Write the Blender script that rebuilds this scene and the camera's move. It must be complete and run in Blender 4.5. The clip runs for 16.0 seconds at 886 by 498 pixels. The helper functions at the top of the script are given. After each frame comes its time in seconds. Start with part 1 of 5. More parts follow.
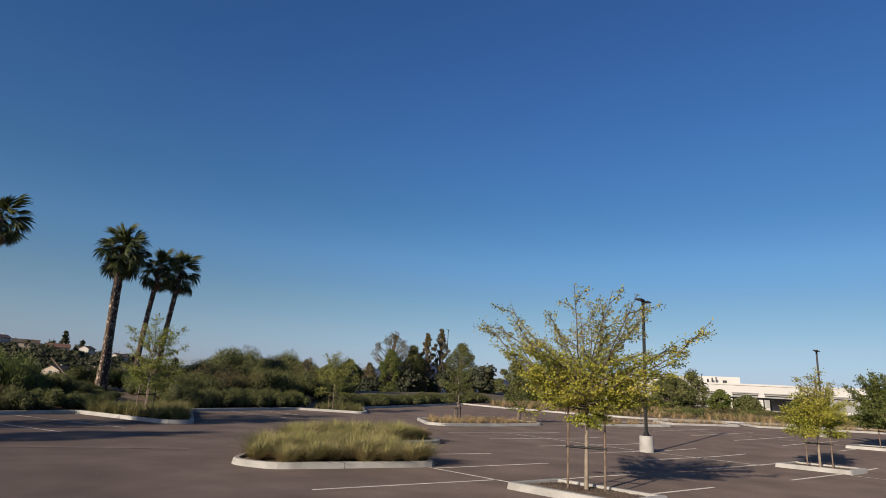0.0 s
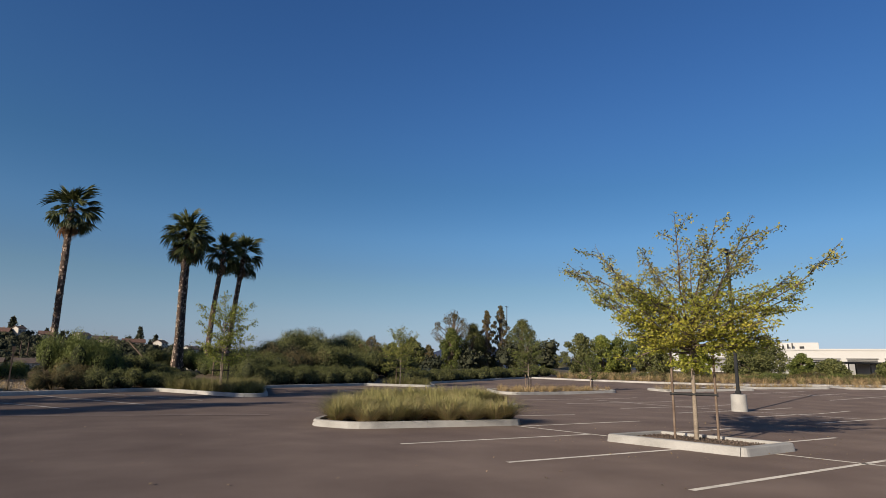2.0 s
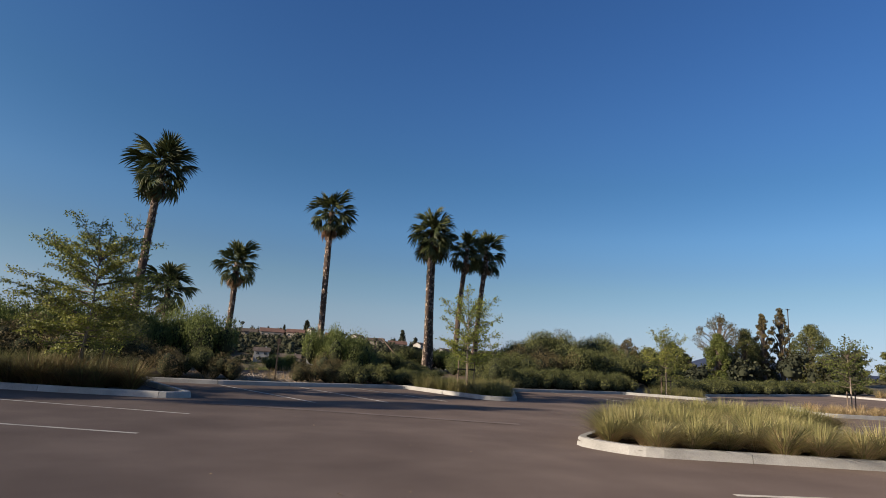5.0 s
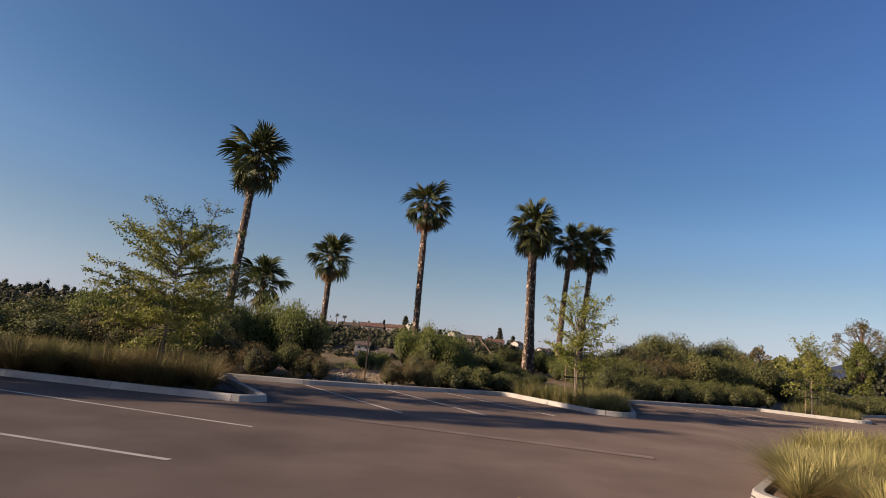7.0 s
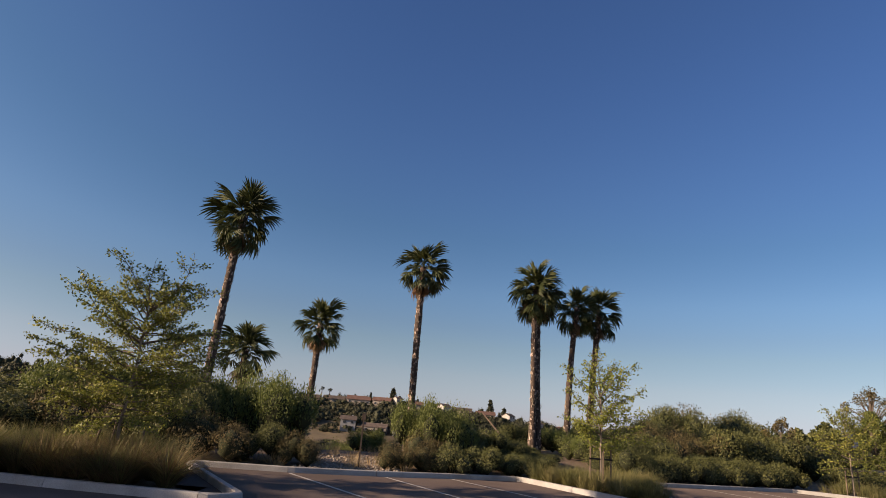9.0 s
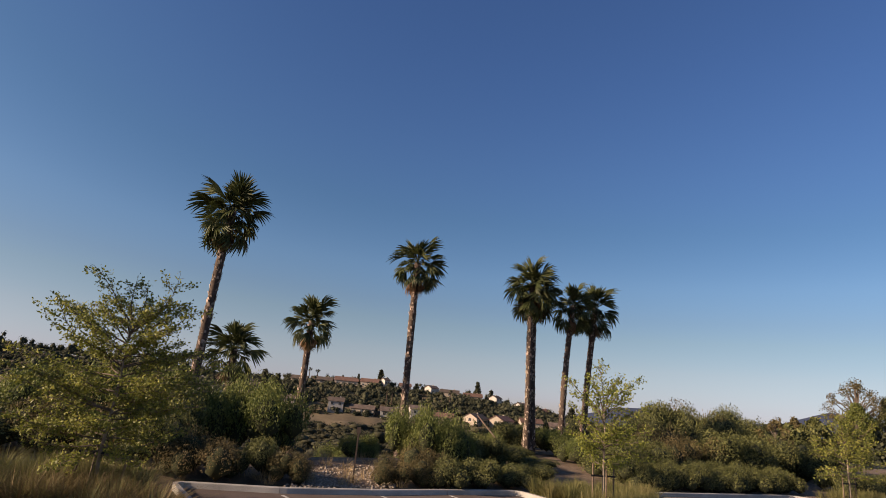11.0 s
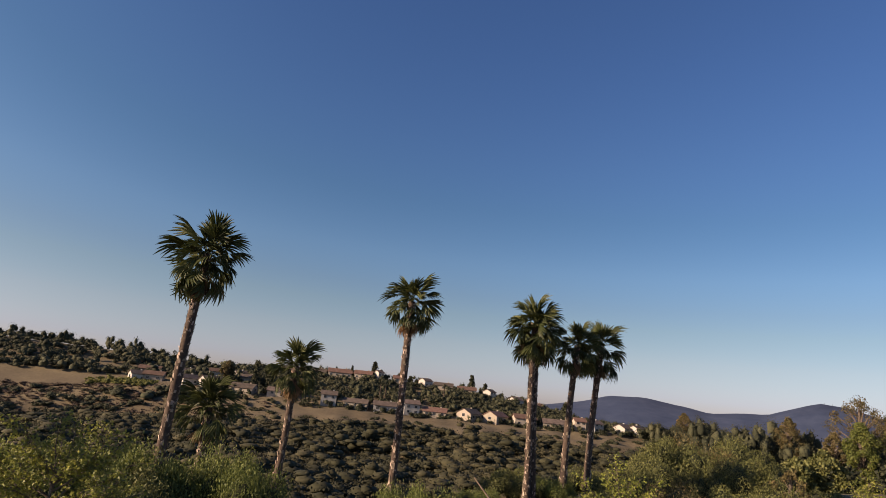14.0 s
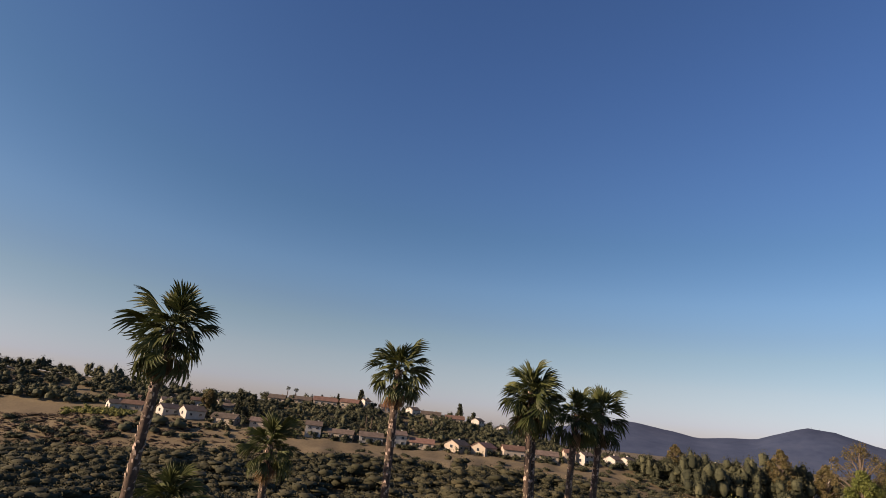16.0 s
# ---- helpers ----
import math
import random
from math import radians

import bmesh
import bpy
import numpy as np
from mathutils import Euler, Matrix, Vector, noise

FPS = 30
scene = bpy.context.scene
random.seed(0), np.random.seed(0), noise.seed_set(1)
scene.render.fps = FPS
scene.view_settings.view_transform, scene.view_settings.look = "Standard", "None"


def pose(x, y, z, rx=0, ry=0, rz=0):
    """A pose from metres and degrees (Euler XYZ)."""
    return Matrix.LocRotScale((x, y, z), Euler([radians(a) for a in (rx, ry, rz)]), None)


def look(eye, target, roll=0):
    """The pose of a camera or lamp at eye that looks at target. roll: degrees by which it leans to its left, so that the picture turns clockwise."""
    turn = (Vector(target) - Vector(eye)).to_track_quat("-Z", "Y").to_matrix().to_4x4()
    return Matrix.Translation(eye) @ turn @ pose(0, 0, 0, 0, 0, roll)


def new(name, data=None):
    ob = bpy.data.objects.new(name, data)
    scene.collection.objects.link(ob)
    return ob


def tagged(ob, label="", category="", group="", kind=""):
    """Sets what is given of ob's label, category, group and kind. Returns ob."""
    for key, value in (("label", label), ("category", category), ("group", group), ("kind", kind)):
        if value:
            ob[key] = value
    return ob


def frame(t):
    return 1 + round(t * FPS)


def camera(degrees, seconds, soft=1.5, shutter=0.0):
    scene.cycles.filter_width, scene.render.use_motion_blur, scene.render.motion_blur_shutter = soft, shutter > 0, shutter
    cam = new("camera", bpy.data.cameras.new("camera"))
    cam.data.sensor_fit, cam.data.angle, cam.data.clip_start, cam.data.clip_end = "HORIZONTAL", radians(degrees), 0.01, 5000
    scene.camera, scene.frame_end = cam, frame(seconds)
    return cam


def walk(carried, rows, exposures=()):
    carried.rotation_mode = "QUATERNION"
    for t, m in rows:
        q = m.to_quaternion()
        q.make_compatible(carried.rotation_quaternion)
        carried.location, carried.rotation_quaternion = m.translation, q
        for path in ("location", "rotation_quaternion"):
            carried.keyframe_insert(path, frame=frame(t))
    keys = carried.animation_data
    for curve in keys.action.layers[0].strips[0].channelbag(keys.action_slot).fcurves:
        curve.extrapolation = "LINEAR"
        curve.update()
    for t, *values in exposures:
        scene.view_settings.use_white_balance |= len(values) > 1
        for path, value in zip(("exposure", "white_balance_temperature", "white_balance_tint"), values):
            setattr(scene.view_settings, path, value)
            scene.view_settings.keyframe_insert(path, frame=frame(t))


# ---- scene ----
cam = camera(74.4, 16.0, soft=0.5)
PATH = [
    (0, (0.668, -0.531, 2.049), (1.853, 1.01, 2.519), 3.3),
    (0.5, (0.58, -0.317, 1.97), (1.815, 1.194, 2.407), 3.2),
    (1, (0.528, -0.027, 1.787), (1.71, 1.546, 2.147), 2.0),
    (1.5, (0.623, 0.353, 1.55), (1.737, 1.963, 1.956), 0.8),
    (2, (0.864, 0.72, 1.359), (1.916, 2.371, 1.765), 1.2),
    (2.5, (1.09, 1.083, 1.37), (2.102, 2.766, 1.746), 1.9),
    (3, (1.309, 1.468, 1.449), (2.256, 3.197, 1.786), 2.3),
    (3.5, (1.58, 2.018, 1.377), (2.393, 3.815, 1.708), 4.1),
    (4, (1.767, 2.734, 1.306), (2.377, 4.613, 1.62), 5.7),
    (4.5, (1.846, 3.587, 1.239), (2.278, 5.504, 1.611), 3.2),
    (4.7, (1.887, 3.918, 1.216), (2.255, 5.843, 1.613), 3.2),
    (6.8, (2.035, 6.508, 1.395), (2.055, 8.477, 1.746), 5.2),
    (7, (2.057, 6.794, 1.453), (2.025, 8.761, 1.813), 5.5),
    (7.5, (1.948, 7.524, 1.508), (1.91, 9.472, 1.962), 5.0),
    (8, (1.761, 8.114, 1.505), (1.741, 10.056, 1.984), 3.8),
    (8.5, (1.596, 8.551, 1.525), (1.591, 10.487, 2.026), 4.1),
    (9, (1.455, 8.946, 1.579), (1.446, 10.856, 2.173), 5.0),
    (9.2, (1.371, 9.075, 1.599), (1.374, 10.977, 2.218), 4.9),
    (11.5, (0.971, 9.632, 3.036), (1.014, 11.574, 3.513), 5.4),
    (12, (0.917, 9.77, 3.492), (0.968, 11.722, 3.923), 5.5),
    (12.5, (0.871, 10.075, 4.049), (0.921, 12.021, 4.509), 5.8),
    (13, (0.798, 10.447, 4.6), (0.857, 12.386, 5.085), 5.2),
    (13.5, (0.754, 10.825, 5.195), (0.811, 12.764, 5.683), 5.6),
    (14, (0.739, 11.245, 5.815), (0.794, 13.183, 6.306), 6.0),
    (14.5, (0.69, 11.725, 6.413), (0.746, 13.648, 6.959), 6.2),
    (15, (0.604, 12.197, 6.995), (0.666, 14.11, 7.573), 5.7),
    (15.5, (0.54, 12.574, 7.602), (0.608, 14.487, 8.183), 6.1),
    (16, (0.483, 12.879, 8.249), (0.569, 14.795, 8.816), 6.1),
]
walk(cam, [(t, look(eye, target, roll)) for t, eye, target, roll in PATH],
     exposures=[(0, 0.28, 6600, 7), (3.0, 0.33, 6600, 6), (4.5, 0.46, 6600, 6), (7.0, 0.70, 7800, 17), (16, 0.71, 8200, 18)])

# ---- light ----
SUN_EL, SUN_AZ = radians(19.5), radians(17.0)   # shadows fall towards this heading from +x
to_sun = Vector((-math.cos(SUN_EL) * math.cos(SUN_AZ), -math.cos(SUN_EL) * math.sin(SUN_AZ), math.sin(SUN_EL)))
world = bpy.data.worlds.new("sky")
scene.world = world
world.use_nodes = True
wn = world.node_tree.nodes
sky = wn.new("ShaderNodeTexSky")
sky.sky_type = 'NISHITA'
sky.sun_disc = False
sky.sun_elevation = SUN_EL
sky.sun_rotation = math.atan2(to_sun.x, to_sun.y)
sky.altitude, sky.air_density, sky.dust_density, sky.ozone_density = 100, 0.9, 0.7, 5.0
# haze: the pale low sky is greyer and faintly pink, the deep high sky bluer
split_sky = wn.new("ShaderNodeSeparateColor")
ratio = wn.new("ShaderNodeMath")
ratio.operation = 'DIVIDE'
haze = wn.new("ShaderNodeValToRGB")
stops = haze.color_ramp.elements
TINTS = ((0.209, (0.58, 0.845, 1.13)), (0.221, (0.63, 0.875, 1.07)), (0.235, (0.65, 0.88, 0.97)), (0.26, (0.84, 0.965, 0.99)), (0.29, (0.91, 0.91, 0.88)), (0.32, (0.99, 0.92, 0.84)), (0.41, (1.09, 0.925, 0.89)), (0.70, (1.02, 0.90, 1.10)))
for at, c in TINTS[2:]:
    stops.new(at)
for k, (at, c) in enumerate(TINTS):
    stops[k].position, stops[k].color = at, (*c, 1)
cast = wn.new("ShaderNodeMix")
cast.data_type, cast.blend_type = 'RGBA', 'MULTIPLY'
cast.inputs["Factor"].default_value = 1.0
for a, c in ((sky.outputs[0], split_sky.inputs[0]), (split_sky.outputs[0], ratio.inputs[0]), (split_sky.outputs[2], ratio.inputs[1]), (ratio.outputs[0], haze.inputs[0]),
             (sky.outputs[0], cast.inputs["A"]), (haze.outputs[0], cast.inputs["B"]), (cast.outputs["Result"], wn["Background"].inputs[0])):
    world.node_tree.links.new(a, c)
wn["Background"].inputs[1].default_value = 0.085
sun = new("sun", bpy.data.lights.new("sun", 'SUN'))
sun.data.energy, sun.data.angle, sun.data.color = 5.0, radians(0.6), (1.0, 0.86, 0.70)
sun.matrix_world = look(to_sun * 50, (0, 0, 0))

# ---- materials ----
def material(name, colors, scale=3.0, rough=0.8, bump=0.2, fine=40.0, rand=0.0, leaf=0.0, metal=0.0, spec=0.3, island=0.0, chalk=0.0):
    """A node material: two scales of colour noise, bump, per-object or per-island variation."""
    m = bpy.data.materials.new(name)
    m.use_nodes = True
    nt = m.node_tree
    N, L = nt.nodes, nt.links
    bsdf = N["Principled BSDF"]
    co = N.new("ShaderNodeTexCoord")
    n1 = N.new("ShaderNodeTexNoise")
    n1.inputs["Scale"].default_value, n1.inputs["Detail"].default_value = scale, 6
    n2 = N.new("ShaderNodeTexNoise")
    n2.inputs["Scale"].default_value, n2.inputs["Detail"].default_value = fine, 3
    L.new(co.outputs["Object"], n1.inputs["Vector"])
    L.new(co.outputs["Object"], n2.inputs["Vector"])
    mixf = N.new("ShaderNodeMath")
    mixf.operation = 'MULTIPLY_ADD'
    L.new(n2.outputs[0], mixf.inputs[0])
    mixf.inputs[1].default_value = 0.35
    add = N.new("ShaderNodeMath")
    add.operation = 'MULTIPLY'
    add.inputs[1].default_value = 0.65
    L.new(n1.outputs[0], add.inputs[0])
    L.new(add.outputs[0], mixf.inputs[2])
    ramp = N.new("ShaderNodeValToRGB")
    L.new(mixf.outputs[0], ramp.inputs[0])
    els = ramp.color_ramp.elements
    while len(els) < len(colors):
        els.new(0.5)
    for k, c in enumerate(colors):
        els[k].position = 0.32 + 0.36 * k / max(1, len(colors) - 1)
        els[k].color = (*c, 1)
    out = ramp.outputs[0]
    if rand or island:
        src = N.new("ShaderNodeNewGeometry").outputs["Random Per Island"] if island else N.new("ShaderNodeObjectInfo").outputs["Random"]
        mr = N.new("ShaderNodeMapRange")
        L.new(src, mr.inputs[0])
        amt = island or rand
        mr.inputs[3].default_value, mr.inputs[4].default_value = 1 - amt, 1 + amt
        hs = N.new("ShaderNodeHueSaturation")
        L.new(mr.outputs[0], hs.inputs["Value"])
        hm = N.new("ShaderNodeMapRange")
        L.new(src, hm.inputs[0])
        hm.inputs[3].default_value, hm.inputs[4].default_value = 0.5 + 0.03 * amt, 0.5 - 0.05 * amt
        L.new(hm.outputs[0], hs.inputs["Hue"])
        L.new(out, hs.inputs["Color"])
        out = hs.outputs[0]
    L.new(out, bsdf.inputs["Base Color"])
    bsdf.inputs["Roughness"].default_value = rough
    bsdf.inputs["Metallic"].default_value = metal
    bsdf.inputs["Diffuse Roughness"].default_value = chalk
    bsdf.inputs["Specular IOR Level"].default_value = spec
    if bump:
        b = N.new("ShaderNodeBump")
        b.inputs["Strength"].default_value, b.inputs["Distance"].default_value = bump, 0.02
        L.new(n2.outputs[0], b.inputs["Height"])
        L.new(b.outputs[0], bsdf.inputs["Normal"])
    if leaf:
        tr = N.new("ShaderNodeBsdfTranslucent")
        L.new(out, tr.inputs[0])
        mx = N.new("ShaderNodeMixShader")
        mx.inputs[0].default_value = leaf
        L.new(bsdf.outputs[0], mx.inputs[1])
        L.new(tr.outputs[0], mx.inputs[2])
        L.new(mx.outputs[0], N["Material Output"].inputs[0])
    return m


ASPHALT = material("asphalt", [(0.086, 0.064, 0.056), (0.118, 0.089, 0.077), (0.158, 0.121, 0.104)], 0.55, 0.95, 0.3, 130, spec=0.15, chalk=0.4)
PAINT = material("road_paint", [(0.25, 0.225, 0.20), (0.42, 0.39, 0.35), (0.54, 0.505, 0.455)], 2.5, 0.8, 0.2, 60, chalk=0.5)
FADED = material("faded_paint", [(0.090, 0.068, 0.060), (0.126, 0.096, 0.083), (0.168, 0.131, 0.113)], 2.5, 0.85, 0.2, 60, chalk=0.5)
CONCRETE = material("kerb_concrete", [(0.25, 0.24, 0.222), (0.35, 0.336, 0.315), (0.45, 0.432, 0.408)], 1.6, 0.9, 0.3, 50, rand=0.06)
SOIL = material("planting_soil", [(0.10, 0.07, 0.05), (0.17, 0.12, 0.085), (0.25, 0.19, 0.14)], 3, 0.95, 0.8, 30)
EARTH = material("dry_earth", [(0.070, 0.052, 0.032), (0.125, 0.096, 0.058), (0.19, 0.148, 0.088)], 0.05, 0.95, 0.5, 1.2)
GRAVEL = material("gravel", [(0.18, 0.15, 0.12), (0.26, 0.22, 0.18), (0.34, 0.30, 0.25)], 2, 0.95, 0.6, 30, island=0.25)
MULCHM = material("mulch", [(0.05, 0.036, 0.028), (0.10, 0.075, 0.058), (0.17, 0.135, 0.105)], 2, 0.95, 0.6, 30, island=0.4)
DLEAF = material("dark_green_leaf", [(0.065, 0.088, 0.022), (0.105, 0.128, 0.032), (0.165, 0.18, 0.05)], 0.9, 0.6, 0, 30, island=0.35, leaf=0.3)
BARK = material("bark", [(0.07, 0.055, 0.042), (0.13, 0.10, 0.08), (0.19, 0.15, 0.12)], 6, 0.9, 0.6, 40)
YBARK = material("young_bark", [(0.15, 0.12, 0.09), (0.24, 0.195, 0.15), (0.33, 0.27, 0.21)], 6, 0.9, 0.5, 40)
STAKE = material("stake_wood", [(0.09, 0.06, 0.045), (0.16, 0.115, 0.085), (0.22, 0.17, 0.13)], 6, 0.85, 0.4, 40)
RUBBER = material("black_rubber", [(0.015, 0.015, 0.016), (0.03, 0.03, 0.032)], 8, 0.6, 0.1, 60)
PALMBARK = material("palm_bark", [(0.042, 0.029, 0.023), (0.075, 0.052, 0.041), (0.12, 0.086, 0.068)], 5, 0.9, 0.7, 30)
BOOT = material("leaf_base", [(0.15, 0.115, 0.09), (0.44, 0.355, 0.275)], 6, 0.85, 0.4, 40, island=0.55)
FROND = material("palm_frond", [(0.030, 0.044, 0.014), (0.058, 0.072, 0.024), (0.105, 0.110, 0.045)], 3, 0.55, 0.1, 30, rand=0.45, leaf=0.14, spec=0.25)
DEADFROND = material("dry_frond", [(0.17, 0.105, 0.058), (0.28, 0.18, 0.10), (0.40, 0.28, 0.165)], 3, 0.8, 0.1, 30, rand=0.3, leaf=0.3)
YLEAF = material("yellow_leaf", [(0.20, 0.245, 0.036), (0.355, 0.355, 0.052), (0.53, 0.46, 0.085)], 0.9, 0.6, 0, 30, island=0.3, leaf=0.4)
GLEAF = material("green_leaf", [(0.125, 0.155, 0.03), (0.19, 0.22, 0.045), (0.29, 0.30, 0.07)], 0.9, 0.6, 0, 30, island=0.35, leaf=0.35)
BLEAF = material("bush_leaf", [(0.062, 0.073, 0.024), (0.108, 0.118, 0.040), (0.165, 0.166, 0.058)], 0.8, 0.65, 0, 30, island=0.4, leaf=0.2)
BLEAF2 = material("bright_bush_leaf", [(0.085, 0.115, 0.030), (0.135, 0.165, 0.046), (0.20, 0.215, 0.070)], 0.8, 0.6, 0, 30, island=0.35, leaf=0.3)
RUSTLEAF = material("russet_bush_leaf", [(0.068, 0.064, 0.025), (0.118, 0.098, 0.041), (0.175, 0.128, 0.058)], 0.8, 0.7, 0, 30, island=0.4, leaf=0.2)
# dark green that stands in for the shade deep inside a shrub
SHADE_CORE = material("bush_shade_core", [(0.026, 0.030, 0.014), (0.045, 0.050, 0.022)], 3, 0.95, 0, 30)
CHAP = material("chaparral", [(0.022, 0.024, 0.012), (0.038, 0.037, 0.019), (0.062, 0.055, 0.029)], 0.06, 0.9, 0, 1.5, island=0.3)
DRYBRUSH = material("dry_brush", [(0.038, 0.027, 0.020), (0.062, 0.044, 0.032), (0.092, 0.067, 0.048)], 0.05, 0.95, 0, 1.5, island=0.35)
FARTREE = material("far_tree_leaf", [(0.024, 0.029, 0.016), (0.042, 0.046, 0.025), (0.070, 0.070, 0.038)], 0.05, 0.85, 0, 1.5, island=0.45)
LAWN = material("green_slope_planting", [(0.075, 0.085, 0.024), (0.12, 0.125, 0.036), (0.16, 0.155, 0.05)], 0.1, 0.9, 0, 2, island=0.3)
RUSTGRASS = material("russet_grass", [(0.095, 0.070, 0.032), (0.16, 0.118, 0.055), (0.25, 0.19, 0.095)], 0.9, 0.75, 0, 20, island=0.4, leaf=0.2)
OLEAF = material("olive_leaf", [(0.16, 0.17, 0.045), (0.27, 0.26, 0.075), (0.39, 0.345, 0.125)], 0.9, 0.6, 0, 30, island=0.4, leaf=0.3)
SPRAYLEAF = material("young_green_leaf", [(0.10, 0.125, 0.028), (0.175, 0.195, 0.042), (0.285, 0.285, 0.066)], 0.9, 0.55, 0, 30, island=0.4, leaf=0.28)
GRASS = material("ornamental_grass", [(0.19, 0.188, 0.062), (0.30, 0.28, 0.105), (0.44, 0.385, 0.18)], 0.9, 0.7, 0, 20, island=0.35, leaf=0.3)
GRASS2 = material("green_grass", [(0.10, 0.11, 0.035), (0.17, 0.165, 0.06), (0.28, 0.235, 0.11)], 0.9, 0.7, 0, 20, island=0.35, leaf=0.3)
DRYGRASS = material("dry_grass", [(0.23, 0.17, 0.078), (0.365, 0.272, 0.135), (0.50, 0.385, 0.21)], 0.9, 0.75, 0, 20, island=0.35, leaf=0.25)
STEEL = material("dark_steel", [(0.010, 0.011, 0.013), (0.022, 0.023, 0.026)], 3, 0.45, 0.05, 60, metal=0.4)
GALV = material("rusty_steel", [(0.05, 0.035, 0.03), (0.09, 0.07, 0.06)], 6, 0.7, 0.2, 60, metal=0.5)
LENS = material("lamp_lens", [(0.5, 0.5, 0.48), (0.6, 0.6, 0.58)], 3, 0.3, 0, 30)
STUCCO = material("white_stucco", [(0.34, 0.32, 0.29), (0.41, 0.385, 0.35), (0.47, 0.44, 0.40)], 0.5, 0.9, 0.2, 20, rand=0.08)
CREAM = material("cream_stucco", [(0.28, 0.235, 0.19), (0.34, 0.29, 0.235), (0.39, 0.335, 0.275)], 0.5, 0.9, 0.2, 20, rand=0.15)
GREYWALL = material("grey_siding", [(0.30, 0.29, 0.28), (0.38, 0.37, 0.36)], 0.5, 0.9, 0.2, 20, rand=0.15)
TILEROOF = material("clay_tile_roof", [(0.10, 0.056, 0.042), (0.145, 0.084, 0.064), (0.19, 0.115, 0.088)], 0.8, 0.85, 0.5, 6, rand=0.2)
BROWNROOF = material("brown_shingle_roof", [(0.07, 0.052, 0.043), (0.11, 0.083, 0.069), (0.155, 0.12, 0.10)], 0.8, 0.9, 0.5, 6, rand=0.25)
GLASS = material("window_glass", [(0.02, 0.025, 0.03), (0.035, 0.04, 0.05)], 1, 0.12, 0, 30, spec=0.6)
PANEL = material("white_wall_panel", [(0.44, 0.43, 0.415), (0.50, 0.49, 0.475)], 0.2, 0.85, 0.1, 10, rand=0.03)
SHADEWALL = material("grey_recess_panel", [(0.235, 0.232, 0.225), (0.29, 0.286, 0.278)], 0.3, 0.85, 0.1, 10)
# the blue is distance haze mixed into the base colour of the ridges
HAZE_MOUNTAIN = material("far_mountain_with_haze", [(0.022, 0.036, 0.076), (0.034, 0.050, 0.095), (0.048, 0.064, 0.110)], 0.006, 1.0, 0, 0.03)

# ---- mesh helpers ----
def part(name, bm, mat, parent=None, label="", smooth=False):
    me = bpy.data.meshes.new(name)
    bm.normal_update()
    bm.to_mesh(me)
    bm.free()
    return put(name, me, mat, parent, label, smooth)


def put(name, me, mat, parent=None, label="", smooth=False):
    if mat and not me.materials:
        me.materials.append(mat)
    if smooth:
        me.polygons.foreach_set("use_smooth", [True] * len(me.polygons))
    ob = new(name, me)
    ob.parent = parent
    if label:
        ob["label"] = label
    return ob


def quick(name, V, F, mats=(), idx=None):
    """A mesh from arrays of vertices and of faces with one number of corners."""
    V, F = np.asarray(V, np.float32), np.asarray(F, np.int32)
    k = F.shape[1]
    me = bpy.data.meshes.new(name)
    me.vertices.add(len(V))
    me.vertices.foreach_set("co", V.ravel())
    me.loops.add(F.size)
    me.loops.foreach_set("vertex_index", F.ravel())
    me.polygons.add(len(F))
    me.polygons.foreach_set("loop_start", np.arange(0, F.size, k, dtype=np.int32))
    for m in mats:
        me.materials.append(m)
    if idx is not None:
        me.polygons.foreach_set("material_index", np.asarray(idx, np.int32))
    me.update(calc_edges=True)
    return me


def empty(name, m, label, category, group="", kind=""):
    ob = new(name)
    ob.empty_display_size = 0.2
    ob.matrix_basis = m
    return tagged(ob, label, category, group, kind)


def box(bm, x0, y0, z0, x1, y1, z1, bevel=0.0):
    r = bmesh.ops.create_cube(bm, size=1.0)
    for v in r["verts"]:
        v.co = Vector(((x0 + x1) / 2 + v.co.x * (x1 - x0), (y0 + y1) / 2 + v.co.y * (y1 - y0), (z0 + z1) / 2 + v.co.z * (z1 - z0)))
    if bevel:
        es = list({e for v in r["verts"] for e in v.link_edges})
        bmesh.ops.bevel(bm, geom=es, offset=bevel, segments=2, affect='EDGES')


def tube(points, radii, sides=8):
    """Vertices and quads of a tapered tube along points."""
    P = [Vector(p) for p in points]
    V, F = [], []
    for i, p in enumerate(P):
        d = (P[min(i + 1, len(P) - 1)] - P[max(i - 1, 0)]).normalized()
        a = d.orthogonal().normalized() if abs(d.z) < 0.99 else Vector((1, 0, 0))
        if abs(d.z) > 0.5:
            a = (Vector((1, 0, 0)) - d * d.x).normalized()
        b = d.cross(a)
        for s in range(sides):
            t = 2 * math.pi * s / sides
            V.append(p + (a * math.cos(t) + b * math.sin(t)) * radii[i])
    for i in range(len(P) - 1):
        for s in range(sides):
            q = (s + 1) % sides
            F.append((i * sides + s, i * sides + q, (i + 1) * sides + q, (i + 1) * sides + s))
    return V, F


def join(chunks):
    V, F, n = [], [], 0
    for v, f in chunks:
        v, f = np.asarray(v, np.float32).reshape(-1, 3), np.asarray(f, np.int32)
        V.append(v)
        F.append(f + n)
        n += len(v)
    return np.concatenate(V), np.concatenate(F)


